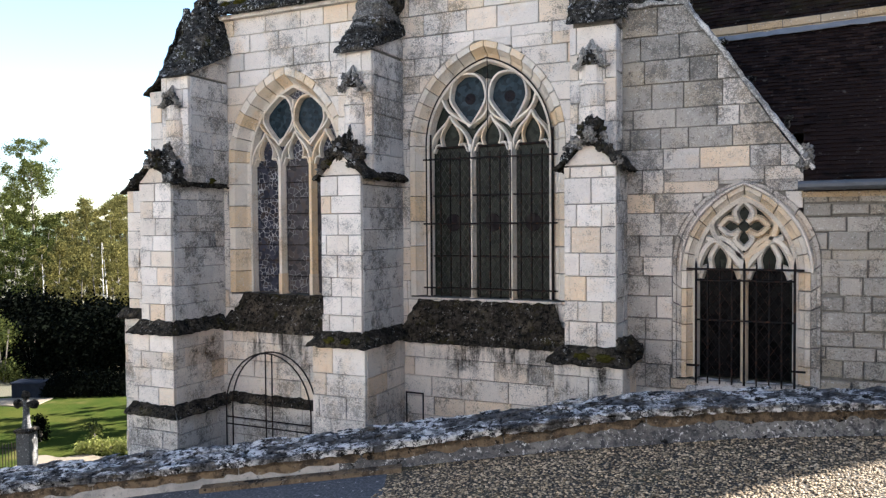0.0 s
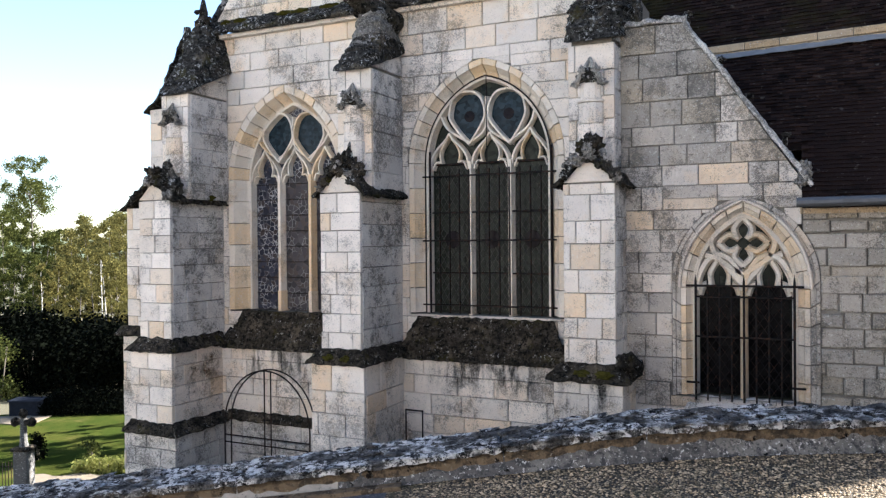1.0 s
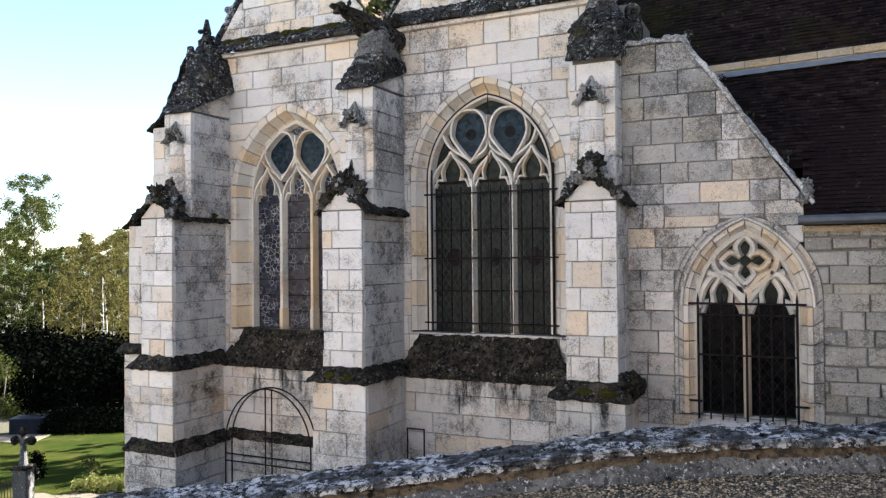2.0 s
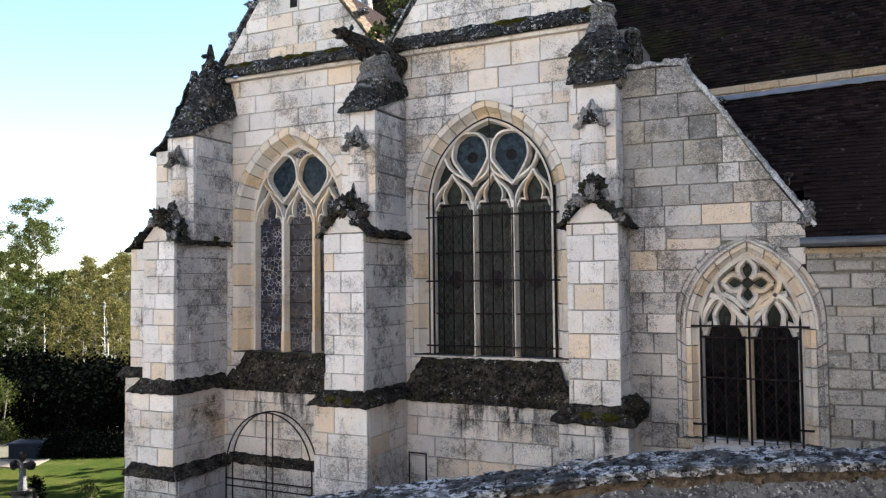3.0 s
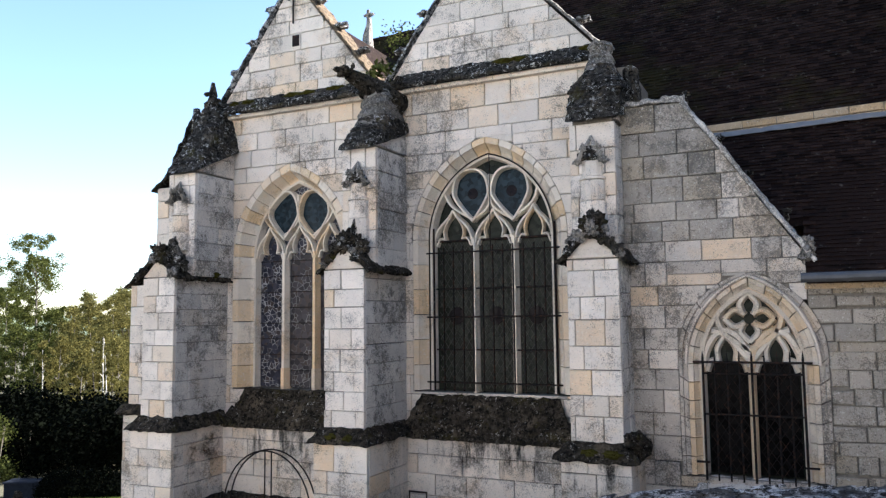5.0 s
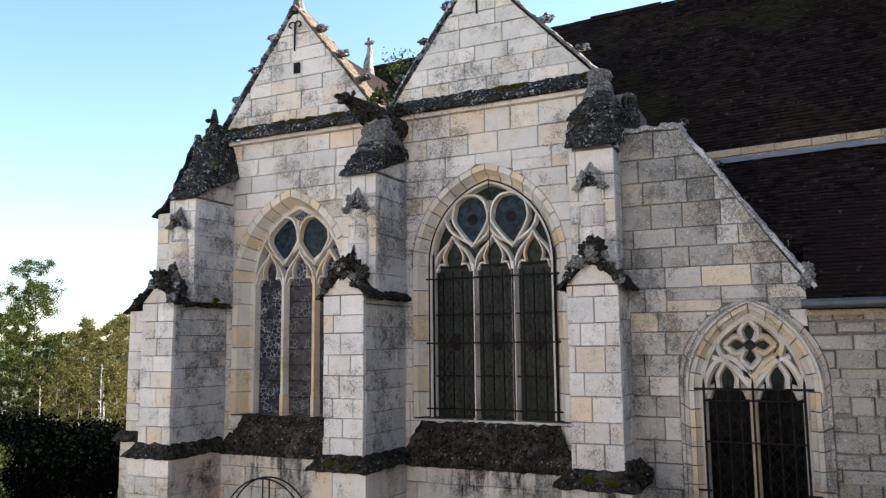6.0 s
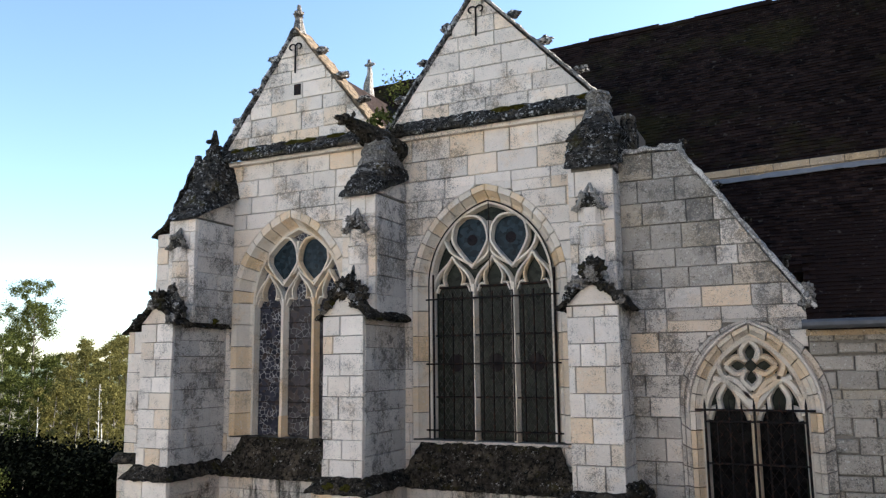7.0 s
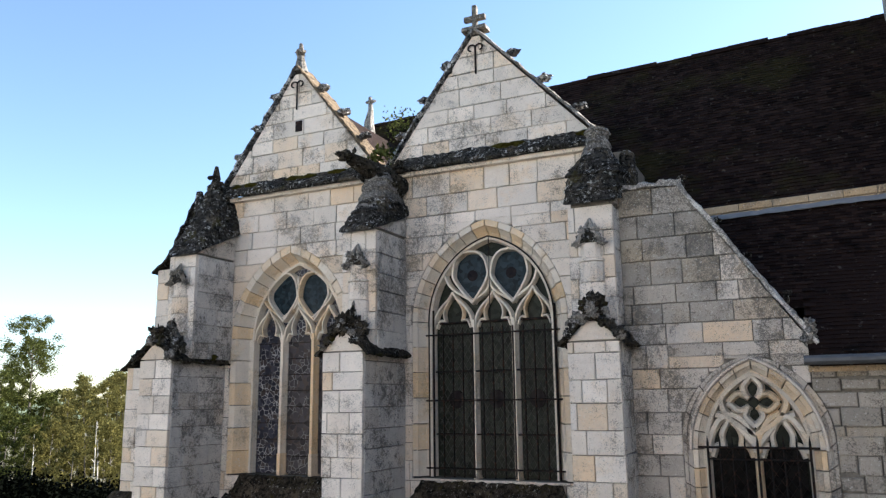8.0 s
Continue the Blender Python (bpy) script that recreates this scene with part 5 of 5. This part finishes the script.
M_PEBBLE = n.done(n.mix(n.geo.outputs["Random Per Island"], (0.07, 0.05, 0.027), (0.44, 0.33, 0.20)), 0.9)
tagged(part("gravel_stones", bm, M_PEBBLE), "loose pale and brown gravel stones", "gravel", kind="stuff")

# ---- iron frames by the church wall ----
arch_frame = tagged(new("iron_arch"), "black iron arched trellis frame against the plinth", "trellis")
arch_frame.matrix_basis = pose(-8.0, 10.3, -2.3)
for yy in (10.24, 10.40):
    bm = bmesh.new()
    pts = [(-8.86, yy, -2.6), (-8.86, yy, -1.5)] + [(-8.0 - 0.86 * math.cos(math.pi * i / 20), yy, -1.45 + 0.95 * math.sin(math.pi * i / 20)) for i in range(21)] + [(-7.14, yy, -1.5), (-7.14, yy, -2.6)]
    tube(bm, pts, 0.013, 6)
    part("hoop", bm, M_IRON, arch_frame)
for x in (-8.03, -7.90):
    rod(arch_frame, (x, 10.24, -2.6), (x, 10.24, -0.50), 0.012, "upright")
for z in (-1.62, -1.74):
    rod(arch_frame, (-8.86, 10.24, z), (-7.14, 10.24, z), 0.012, "rail")
small = tagged(new("trellis_stand"), "small black iron trellis stand by the plinth wall", "stand")
small.matrix_basis = pose(-5.4, 10.5, -1.5)
for a, b in (((-5.54, 10.5, -1.6), (-5.54, 10.5, -0.98)), ((-5.255, 10.5, -1.6), (-5.255, 10.5, -0.98)), ((-5.55, 10.5, -0.98), (-5.245, 10.5, -0.98))):
    rod(small, a, b, 0.013, "iron_rail")


# ---- plants ----
def leafy(name, dark, light, glow):
    n = Nodes(name)
    c = n.mix(n.geo.outputs["Random Per Island"], dark, light)
    n.done(c, 0.85, spec=0.03)
    t = n.add("ShaderNodeBsdfTranslucent")
    n.link(c, t.inputs["Color"])
    m = n.add("ShaderNodeMixShader")
    m.inputs[0].default_value = glow
    out = n.t.nodes["Material Output"]
    n.link(n.p.outputs[0], m.inputs[1])
    n.link(t.outputs[0], m.inputs[2])
    n.link(m.outputs[0], out.inputs["Surface"])
    return n.mat


M_LEAF_GOLD = leafy("yellowing leaves", (0.034, 0.034, 0.010), (0.27, 0.235, 0.075), 0.4)
M_LEAF = leafy("green leaves", (0.014, 0.019, 0.005), (0.14, 0.15, 0.04), 0.3)
# near-black leaf colour carries the shade of thicket and hedge
M_LEAF_SHADED = leafy("evergreen leaves in painted shade", (0.0010, 0.0014, 0.0008), (0.0028, 0.0040, 0.0016), 0.02)
M_LEAF_PALE = leafy("pale yellow-green leaves", (0.16, 0.18, 0.04), (0.32, 0.31, 0.10), 0.4)
n = Nodes("bark")
M_BARK = n.done(n.mix(n.noise(8, 5, stretch=(1, 1, 0.3)), (0.05, 0.042, 0.032), (0.15, 0.13, 0.10)), 0.95, n.noise(20), 0.8, 0.02)
n = Nodes("birch bark")
M_BIRCH = n.done(n.mix(n.noise(7, 4, lo=0.55, hi=0.62, stretch=(0.6, 0.6, 2.5)), (0.40, 0.37, 0.31), (0.07, 0.06, 0.05)), 0.8, n.noise(20), 0.4, 0.01)


def leaves(bm, centre, rad, count, size, r, flat=1.0):
    """Small bent leaves scattered through a clump, denser towards its skin."""
    for _ in range(count):
        v = Vector((r.gauss(0, 1), r.gauss(0, 1), r.gauss(0, 1) * flat)) * (rad * 0.44)
        p = Vector(centre) + v
        a = Vector((r.gauss(0, 1), r.gauss(0, 1), r.gauss(0, 1))).normalized()
        b = a.orthogonal().normalized()
        s = size * r.uniform(0.6, 1.3)
        q = [p - a * s * 0.6, p + b * s * 0.35, p + a * s * 0.6, p - b * s * 0.35]
        vs = [bm.verts.new(x) for x in q]
        bm.faces.new(vs)


def tree(name, label, u, d, height, crown_from, width, mat, bark, seed, clumps=26, per=70, size=0.16, trunk=0.09, category="tree", forks=5, sparse=1.0, umbrella=False):
    """A tapered, slightly bent trunk with limbs and a crown of loose leaf clumps."""
    r = random.Random(seed)
    x, y = place(u, d)
    z = ground_z(u, d) - 0.1
    t = tagged(new(name), label, category)
    t.matrix_basis = pose(x, y, z)
    bm = bmesh.new()
    lean = Vector((r.uniform(-.06, .06), r.uniform(-.06, .06), 0))
    spine = [Vector((0, 0, 0)) + lean * height * f * f + Vector((0, 0, height * 0.93 * f)) for f in (0, 0.2, 0.4, 0.6, 0.8, 1.0)]
    tube(bm, [p + Vector((x, y, z)) for p in spine], [trunk * (1 - 0.85 * f) for f in (0, 0.2, 0.4, 0.6, 0.8, 1.0)], 7)
    part("trunk", bm, bark, t)
    tips = []
    for i in range(forks):
        f = crown_from + (0.9 - crown_from) * (i + r.random()) / forks
        base = Vector((x, y, z)) + lean * height * f * f + Vector((0, 0, height * 0.93 * f))
        a = r.uniform(0, 6.283)
        reach = width * (0.5 + 0.5 * r.random()) * (1.15 - f)
        tip = base + Vector((math.cos(a) * reach, math.sin(a) * reach, reach * 1.1))
        bm = bmesh.new()
        tube(bm, [base, base.lerp(tip, 0.5) + Vector((0, 0, -0.06 * reach)), tip], [trunk * 0.4, trunk * 0.25, trunk * 0.08], 5)
        part("limb", bm, bark, t)
        tips.append(tip)
    bm = bmesh.new()
    for i in range(clumps):
        f = crown_from + (1.0 - crown_from) * r.random() ** 0.8
        w = width * math.sin(math.pi * min(1, 0.18 + 0.82 * (f - crown_from) / (1 - crown_from)) * 0.97) ** 0.7
        if umbrella:
            w = width * math.sin(math.pi * (0.16 + 0.74 * (f - crown_from) / (1 - crown_from))) ** 0.6
        a, q = r.uniform(0, 6.283), math.sqrt(r.random()) * w
        c = r.choice(tips) if r.random() < 0.25 else Vector((x + math.cos(a) * q, y + math.sin(a) * q, z)) + lean * height * f * f + Vector((0, 0, height * f))
        leaves(bm, c, r.uniform(0.16, 0.5) * width * 0.6, int(per * r.uniform(0.5, 1.3) * sparse), size, r, 0.8)
    tagged(part("crown", bm, mat, t), kind="stuff")
    return t


def bush(name, label, u, d, w, h, mat, seed, count=900, size=0.11, depth=None, category="bush"):
    """A low shrub: stems and a ragged heap of leaves."""
    r = random.Random(seed)
    x, y = place(u, d)
    z = ground_z(u, d)
    t = tagged(new(name), label, category)
    t.matrix_basis = pose(x, y, z)
    bm = bmesh.new()
    for i in range(5):
        a = r.uniform(0, 6.283)
        tube(bm, [(x, y, z - 0.05), (x + math.cos(a) * w * 0.2, y + math.sin(a) * w * 0.2, z + h * 0.6)], [0.02, 0.008], 5)
    part("stems", bm, M_BARK, t)
    bm = bmesh.new()
    n_c = 22
    for i in range(n_c):
        a, q = r.uniform(0, 6.283), math.sqrt(r.random()) * 0.5
        zz = h * r.uniform(0.04, 0.92) * (1 - 0.5 * q)
        leaves(bm, (x + math.cos(a) * q * w * 0.8, y + math.sin(a) * q * (depth or w) * 0.8, z + zz), min(w, h) * r.uniform(0.2, 0.34), count // n_c, size, r)
    tagged(part("foliage", bm, mat, t), kind="stuff")
    return t


def seen_at(px, d):
    """Sideways offset of a bearing, given across a picture 1568 wide."""
    return d * (px - 784) / 1365.5


# tall tree, woodland edge, birches
tree("deciduous_tree", "tall slender tree with an airy green crown", seen_at(62, 46), 46, 11.4, 0.68, 1.75, M_LEAF, M_BARK, 3, 120, 170, 0.07, 0.11, forks=14, umbrella=True)
tree("deciduous_tree", "tall green tree at the woodland edge", seen_at(-8, 44), 44, 9.8, 0.45, 1.5, M_LEAF, M_BARK, 4, 60, 150, 0.07, 0.13)
k = 0
for px, d, h, w, mat in ((8, 40, 8.0, 1.3, M_LEAF), (40, 42, 7.6, 1.2, M_LEAF), (72, 41, 6.9, 1.1, M_LEAF), (92, 44, 6.9, 1.1, M_LEAF), (112, 43, 6.6, 1.0, M_LEAF_GOLD), (130, 40, 6.7, 1.1, M_LEAF_GOLD), (150, 42, 7.3, 1.1, M_LEAF_GOLD), (168, 39, 6.9, 1.0, M_LEAF_GOLD), (198, 40, 7.2, 1.1, M_LEAF_GOLD), (216, 42, 7.5, 1.1, M_LEAF_GOLD), (236, 41, 7.4, 1.1, M_LEAF_GOLD), (256, 43, 7.4, 1.2, M_LEAF_GOLD), (24, 37, 6.0, 1.1, M_LEAF), (58, 37, 5.4, 1.0, M_LEAF), (100, 37, 5.2, 1.0, M_LEAF_GOLD), (140, 36, 5.0, 1.0, M_LEAF_GOLD), (210, 36, 5.2, 1.0, M_LEAF_GOLD)):
    k += 1
    tagged(tree("woodland_tree", "slim yellowing woodland tree" if mat is M_LEAF_GOLD else "slim green woodland tree", seen_at(px, d), d, h, 0.14, w, mat, M_BARK, 20 + k, 60, 260, 0.07, 0.06), group="woodland edge")
for px, d, h in ((182, 35, 5.6), (190, 35.5, 5.9), (76, 36, 5.0)):
    k += 1
    tagged(tree("birch", "white-barked birch with thin yellow leaves", seen_at(px, d), d, h, 0.6, 0.7, M_LEAF_GOLD, M_BIRCH, 60 + k, 16, 90, 0.075, 0.055), group="birches")
# a second row behind
for px, d, h, w, mat in ((20, 50, 8.6, 1.6, M_LEAF), (64, 52, 7.6, 1.6, M_LEAF), (98, 50, 7.0, 1.5, M_LEAF), (126, 51, 7.0, 1.5, M_LEAF_GOLD), (158, 50, 7.9, 1.5, M_LEAF_GOLD), (190, 51, 8.0, 1.5, M_LEAF_GOLD), (222, 50, 8.2, 1.5, M_LEAF_GOLD), (252, 52, 8.2, 1.5, M_LEAF_GOLD)):
    k += 1
    tagged(tree("woodland_tree", "slim yellowing woodland tree" if mat is M_LEAF_GOLD else "slim green woodland tree", seen_at(px, d), d, h, 0.2, w, mat, M_BARK, 20 + k, 50, 200, 0.09, 0.07), group="woodland edge")
# unseen trees added beside the church to shade the lawn and the cross
for i, (u, d, h, low, w, per) in enumerate(((-5.6, 22.2, 7.0, 0.08, 1.3, 560), (-5.2, 23.5, 7.4, 0.08, 1.4, 560), (-3.4, 22.6, 8.0, 0.2, 1.4, 500), (-5.7, 25.7, 5.2, 0.3, 0.6, 200), (-4.6, 18.9, 4.6, 0.2, 0.6, 260), (-4.8, 29.6, 9.0, 0.1, 1.9, 500), (0.5, 31.8, 7.0, 0.2, 1.6, 300))):
    tagged(tree("shade_tree", "unseen leafy tree added behind the church to cast shade", u, d, h, low, w, M_LEAF, M_BARK, 90 + i, 46, per, 0.11, 0.1), group="churchyard trees")
# thicket below the trees, its shade put into near-black leaf colour
for i in range(16):
    px = -60 + i * 22
    d = 30 + (i * 7 % 5)
    top = (505, 540, 520, 500, 515, 530)[i % 6]
    h = 1.6 - (top - 398) / 1365.5 * d - ground_z(seen_at(px, d), d)
    tagged(bush("thicket_bush", "dense evergreen thicket bush, shade painted into its leaves", seen_at(px, d), d, 2.4, h, M_LEAF_SHADED, 100 + i, 5200, 0.13), group="dark thicket")
bush("laurel_bush", "sunlit green laurel bush", seen_at(0, 28.5), 28.5, 1.2, 3.3, M_LEAF, 140, 2200, 0.09)
# clipped hedge, its shade painted with the same near-black leaves
HX = [seen_at(72, 25.6), seen_at(232, 25.6)]
hedge = tagged(new("hedge"), "low clipped green hedge beside the lawn, leaves darkened for shade", "hedge")
hedge.matrix_basis = pose(*place(HX[0], 25.6), -4.1)
bm = bmesh.new()
r = random.Random(77)
for i in range(60):
    u = HX[0] + (HX[1] - HX[0]) * i / 59
    for q in range(3):
        x, y = place(u, 25.7 + q * 0.25)
        leaves(bm, (x, y, ground_z(u, 25.7) + 0.15 + 0.17 * q + r.uniform(-.05, .1)), 0.24, 60, 0.07, r)
tagged(part("foliage", bm, M_LEAF_SHADED, hedge), kind="stuff")
bush("clipped_shrub", "dark clipped upright shrub behind the cross", seen_at(63, 20), 20, 0.42, 0.85, M_LEAF_SHADED, 150, 900, 0.06)
bush("spiky_shrub", "sparse brown-green young shrub on the lawn", seen_at(158, 20), 20, 0.5, 0.66, M_LEAF, 151, 260, 0.07)
for i, px in enumerate((138, 156, 172, 188, 204, 220, 234)):
    tagged(bush("border_plant", "low pale yellow-green border plant", seen_at(px, 18.7), 18.7, 0.42, 0.36 + 0.05 * (i % 3), M_LEAF_PALE, 160 + i, 420, 0.06), group="planted border")

# paths on the lawn
for px0, px1, y0, y1 in ((-120, 74, 24.4, 25.6), (30, 175, 17.7, 18.5)):
    bm = bmesh.new()
    rows = [[bm.verts.new((*place(seen_at(px0 + (px1 - px0) * i / 12, (y0 + y1) / 2), dd + 0.12 * math.sin(i)), ground_z(seen_at(px0 + (px1 - px0) * i / 12, (y0 + y1) / 2), dd) + 0.03)) for i in range(13)] for dd in (y0, y1)]
    for i in range(12):
        bm.faces.new((rows[0][i], rows[0][i + 1], rows[1][i + 1], rows[1][i]))
    bm.normal_update()
    bmesh.ops.solidify(bm, geom=bm.faces[:], thickness=0.03)
    tagged(part("path", bm, M_PATH), "pale sandy garden path", "path", kind="structure")

# grey tomb block by the path, its shade put into the stone colour
bm = bmesh.new()
x, y = place(seen_at(47, 25.9), 25.9)
box(bm, -0.48, 0.48, -0.3, 0.3, 0, 0.5, 0.03)
box(bm, -0.52, 0.52, -0.34, 0.34, 0.48, 0.54, 0.03)
n = Nodes("grey stone darkened for shade")
M_TOMB_SHADED = n.done(n.mix(n.noise(8, 5), (0.010, 0.012, 0.016), (0.02, 0.023, 0.03)), 1.0, n.noise(30), 0.4, 0.01, spec=0.0)
tomb = part("stone_tomb", bm, M_TOMB_SHADED, m=pose(x, y, ground_z(seen_at(47, 25.9), 25.9), 0, 0, 25))
tagged(tomb, "grey weathered stone tomb beside the path, darkened for shade", "tomb")

# stone cross on a pedestal
D = 17.0
x, y = place(seen_at(39, D), D)
gz = ground_z(seen_at(39, D), D)
cross = tagged(new("churchyard_cross"), "weathered stone cross with lobed arms on a square pedestal", "cross")
cross.matrix_basis = pose(x, y, gz, 0, 0, 20)
M_ = Matrix.Identity(4)
bm = bmesh.new()
box(bm, -0.16, 0.16, -0.16, 0.16, 0, 1.02, 0.02)
part("pedestal", bm, M_GREYSTONE, cross).matrix_parent_inverse = M_
bm = bmesh.new()
box(bm, -0.20, 0.20, -0.20, 0.20, 1.02, 1.10, 0.03)
part("cap", bm, M_MOSS, cross).matrix_parent_inverse = M_
bm = bmesh.new()
tube(bm, [(0, 0, 1.1), (0, 0, 1.3), (0, 0, 1.72)], [0.10, 0.075, 0.065], 8)
part("shaft", bm, M_GREYSTONE, cross).matrix_parent_inverse = M_
bm = bmesh.new()
box(bm, -0.17, 0.17, -0.05, 0.05, 1.58, 1.69, 0.02)
for px, pz in ((-0.19, 1.635), (0.19, 1.635), (0, 1.83)):
    lump(bm, (px, 0, pz), (0.10, 0.07, 0.10), px * 7 + 2, 0.25)
box(bm, -0.05, 0.05, -0.05, 0.05, 1.6, 1.84, 0.02)
part("cross_head", bm, M_SHADY, cross, "dark lobed cross head").matrix_parent_inverse = M_

# low railing
rail = tagged(new("railing"), "low dark iron grave railing on a pale kerb", "railing")
D = 17.4
x, y = place(seen_at(8, D), D)
gz = ground_z(seen_at(8, D), D)
rail.matrix_basis = pose(x, y, gz, 0, 0, 25)
for i in range(12):
    bm = bmesh.new()
    tube(bm, [(-0.45 + i * 0.07, 0, 0), (-0.45 + i * 0.07, 0, 0.62), (-0.45 + i * 0.07, 0, 0.68)], [0.009, 0.009, 0.002], 5)
    part("railing_bar", bm, M_IRON, rail).matrix_parent_inverse = M_
for zz in (0.1, 0.55):
    bm = bmesh.new()
    tube(bm, [(-0.47, 0, zz), (0.36, 0, zz)], 0.01, 5)
    part("rail", bm, M_IRON, rail).matrix_parent_inverse = M_

# ferns in the valley between the gables
for x, y, z, w, h, s in ((-6.22, 10.95, 5.62, 0.34, 0.34, 1), (-8.2, 15.2, 7.75, 0.8, 0.8, 2)):
    r = random.Random(s)
    t = tagged(new("wall_fern"), "green fern growing from the gutter between the gables", "plant")
    t.matrix_basis = pose(x, y, z)
    bm = bmesh.new()
    leaves(bm, (x, y, z + h * 0.4), w * 0.5, 150, 0.07, r)
    leaves(bm, (x - 0.1, y - 0.05, z + h * 0.2), w * 0.4, 90, 0.07, r)
    tagged(part("fronds", bm, M_LEAF, t), kind="stuff")

# far wooded hill
bm = bmesh.new()
rows = []
for d, hh in ((330, 0.0), (420, 0.75), (560, 1.0), (700, 0.8)):
    rows.append([bm.verts.new((*place(uu, d), -6 + hh * (11.5 + 3 * noise.noise(Vector((uu * 0.006, d * 0.004, 0))) + 1.2 * noise.noise(Vector((uu * 0.08, d * 0.05, 3)))))) for uu in range(-900, 700, 20)])
for a, b in zip(rows, rows[1:]):
    for i in range(len(a) - 1):
        bm.faces.new((a[i], a[i + 1], b[i + 1], b[i]))
n = Nodes("far woodland")
M_FAR = n.done(n.mix(n.noise(0.15, 5), (0.06, 0.085, 0.05), (0.12, 0.14, 0.08)), 1.0)
tagged(part("backdrop_hill", bm, M_FAR), "distant wooded hill", "hill", kind="structure")

# ---- stains with a shape of their own ----
def stain(name, tone, dense, streaky, corners, parent, label):
    """A thin film of soot or wash on the stone, ragged and open between its streaks."""
    n = Nodes(name)
    n.done(tone, 1.0, spec=0.0)
    g = n.add("ShaderNodeTexCoord")
    sp = n.add("ShaderNodeSeparateXYZ")
    n.link(g.outputs["UV"], sp.inputs[0])
    u, v = sp.outputs[0], sp.outputs[1]
    side = n.math("MULTIPLY", n.ramp(u, 0.0, 0.25), n.ramp(u, 0.75, 1.0, 1.0, 0.0))
    fade = n.math("MULTIPLY", side, n.math("MULTIPLY", n.ramp(v, 0.0, 0.7), n.ramp(v, 0.9 if not streaky else 1.1, 1.0 if not streaky else 1.2, 1.0, 0.0)))
    body = n.noise(3.4, 6, 0.75, lo=0.44, hi=0.60, stretch=(1.6, 1.6, 0.35) if streaky else (1, 1, 1))
    body = n.math("MULTIPLY", body, n.noise(40, 6, 0.8, lo=0.34, hi=0.56, a=0.3))
    m = n.add("ShaderNodeMixShader")
    clear = n.add("ShaderNodeBsdfTransparent")
    n.link(n.math("MULTIPLY", n.math("MULTIPLY", body, fade), dense), m.inputs[0])
    n.link(clear.outputs[0], m.inputs[1])
    n.link(n.p.outputs[0], m.inputs[2])
    n.link(m.outputs[0], n.t.nodes["Material Output"].inputs["Surface"])
    bm = bmesh.new()
    uv = bm.loops.layers.uv.new("UVMap")
    f = bm.faces.new([bm.verts.new(p) for p in corners])
    for lp, q in zip(f.loops, ((0, 0), (1, 0), (1, 1), (0, 1))):
        lp[uv].uv = q
    part(name, bm, n.mat, parent, label)


XF = -9.53 + 0.11 + 0.014
stain("soot_stain", (0.16, 0.085, 0.035), 0.85, False, [(XF, 9.85, -1.12), (XF, 10.84, -1.12), (XF, 10.84, -0.28), (XF, 9.85, -0.28)], b_left, "brown soot stain on the plinth")
YF = FRONT - 0.214
stain("drip_stain", (0.035, 0.032, 0.028), 0.9, True, [(-5.5, YF, -0.85), (-3.3, YF, -0.85), (-3.3, YF, -0.22), (-5.5, YF, -0.22)], church, "dark drip streaks below the sill")
stain("drip_stain", (0.04, 0.037, 0.03), 0.8, True, [(-9.2, YF, -1.0), (-7.2, YF, -1.0), (-7.2, YF, -0.22), (-9.2, YF, -0.22)], church, "dark drip streaks below the sill")
stain("drip_stain", (0.035, 0.032, 0.028), 0.9, True, [(-2.9, NOSE - 0.125, -1.3), (-2.04, NOSE - 0.125, -1.3), (-2.04, NOSE - 0.125, -0.22), (-2.9, NOSE - 0.125, -0.22)], b_right, "dark drip streaks on the plinth")
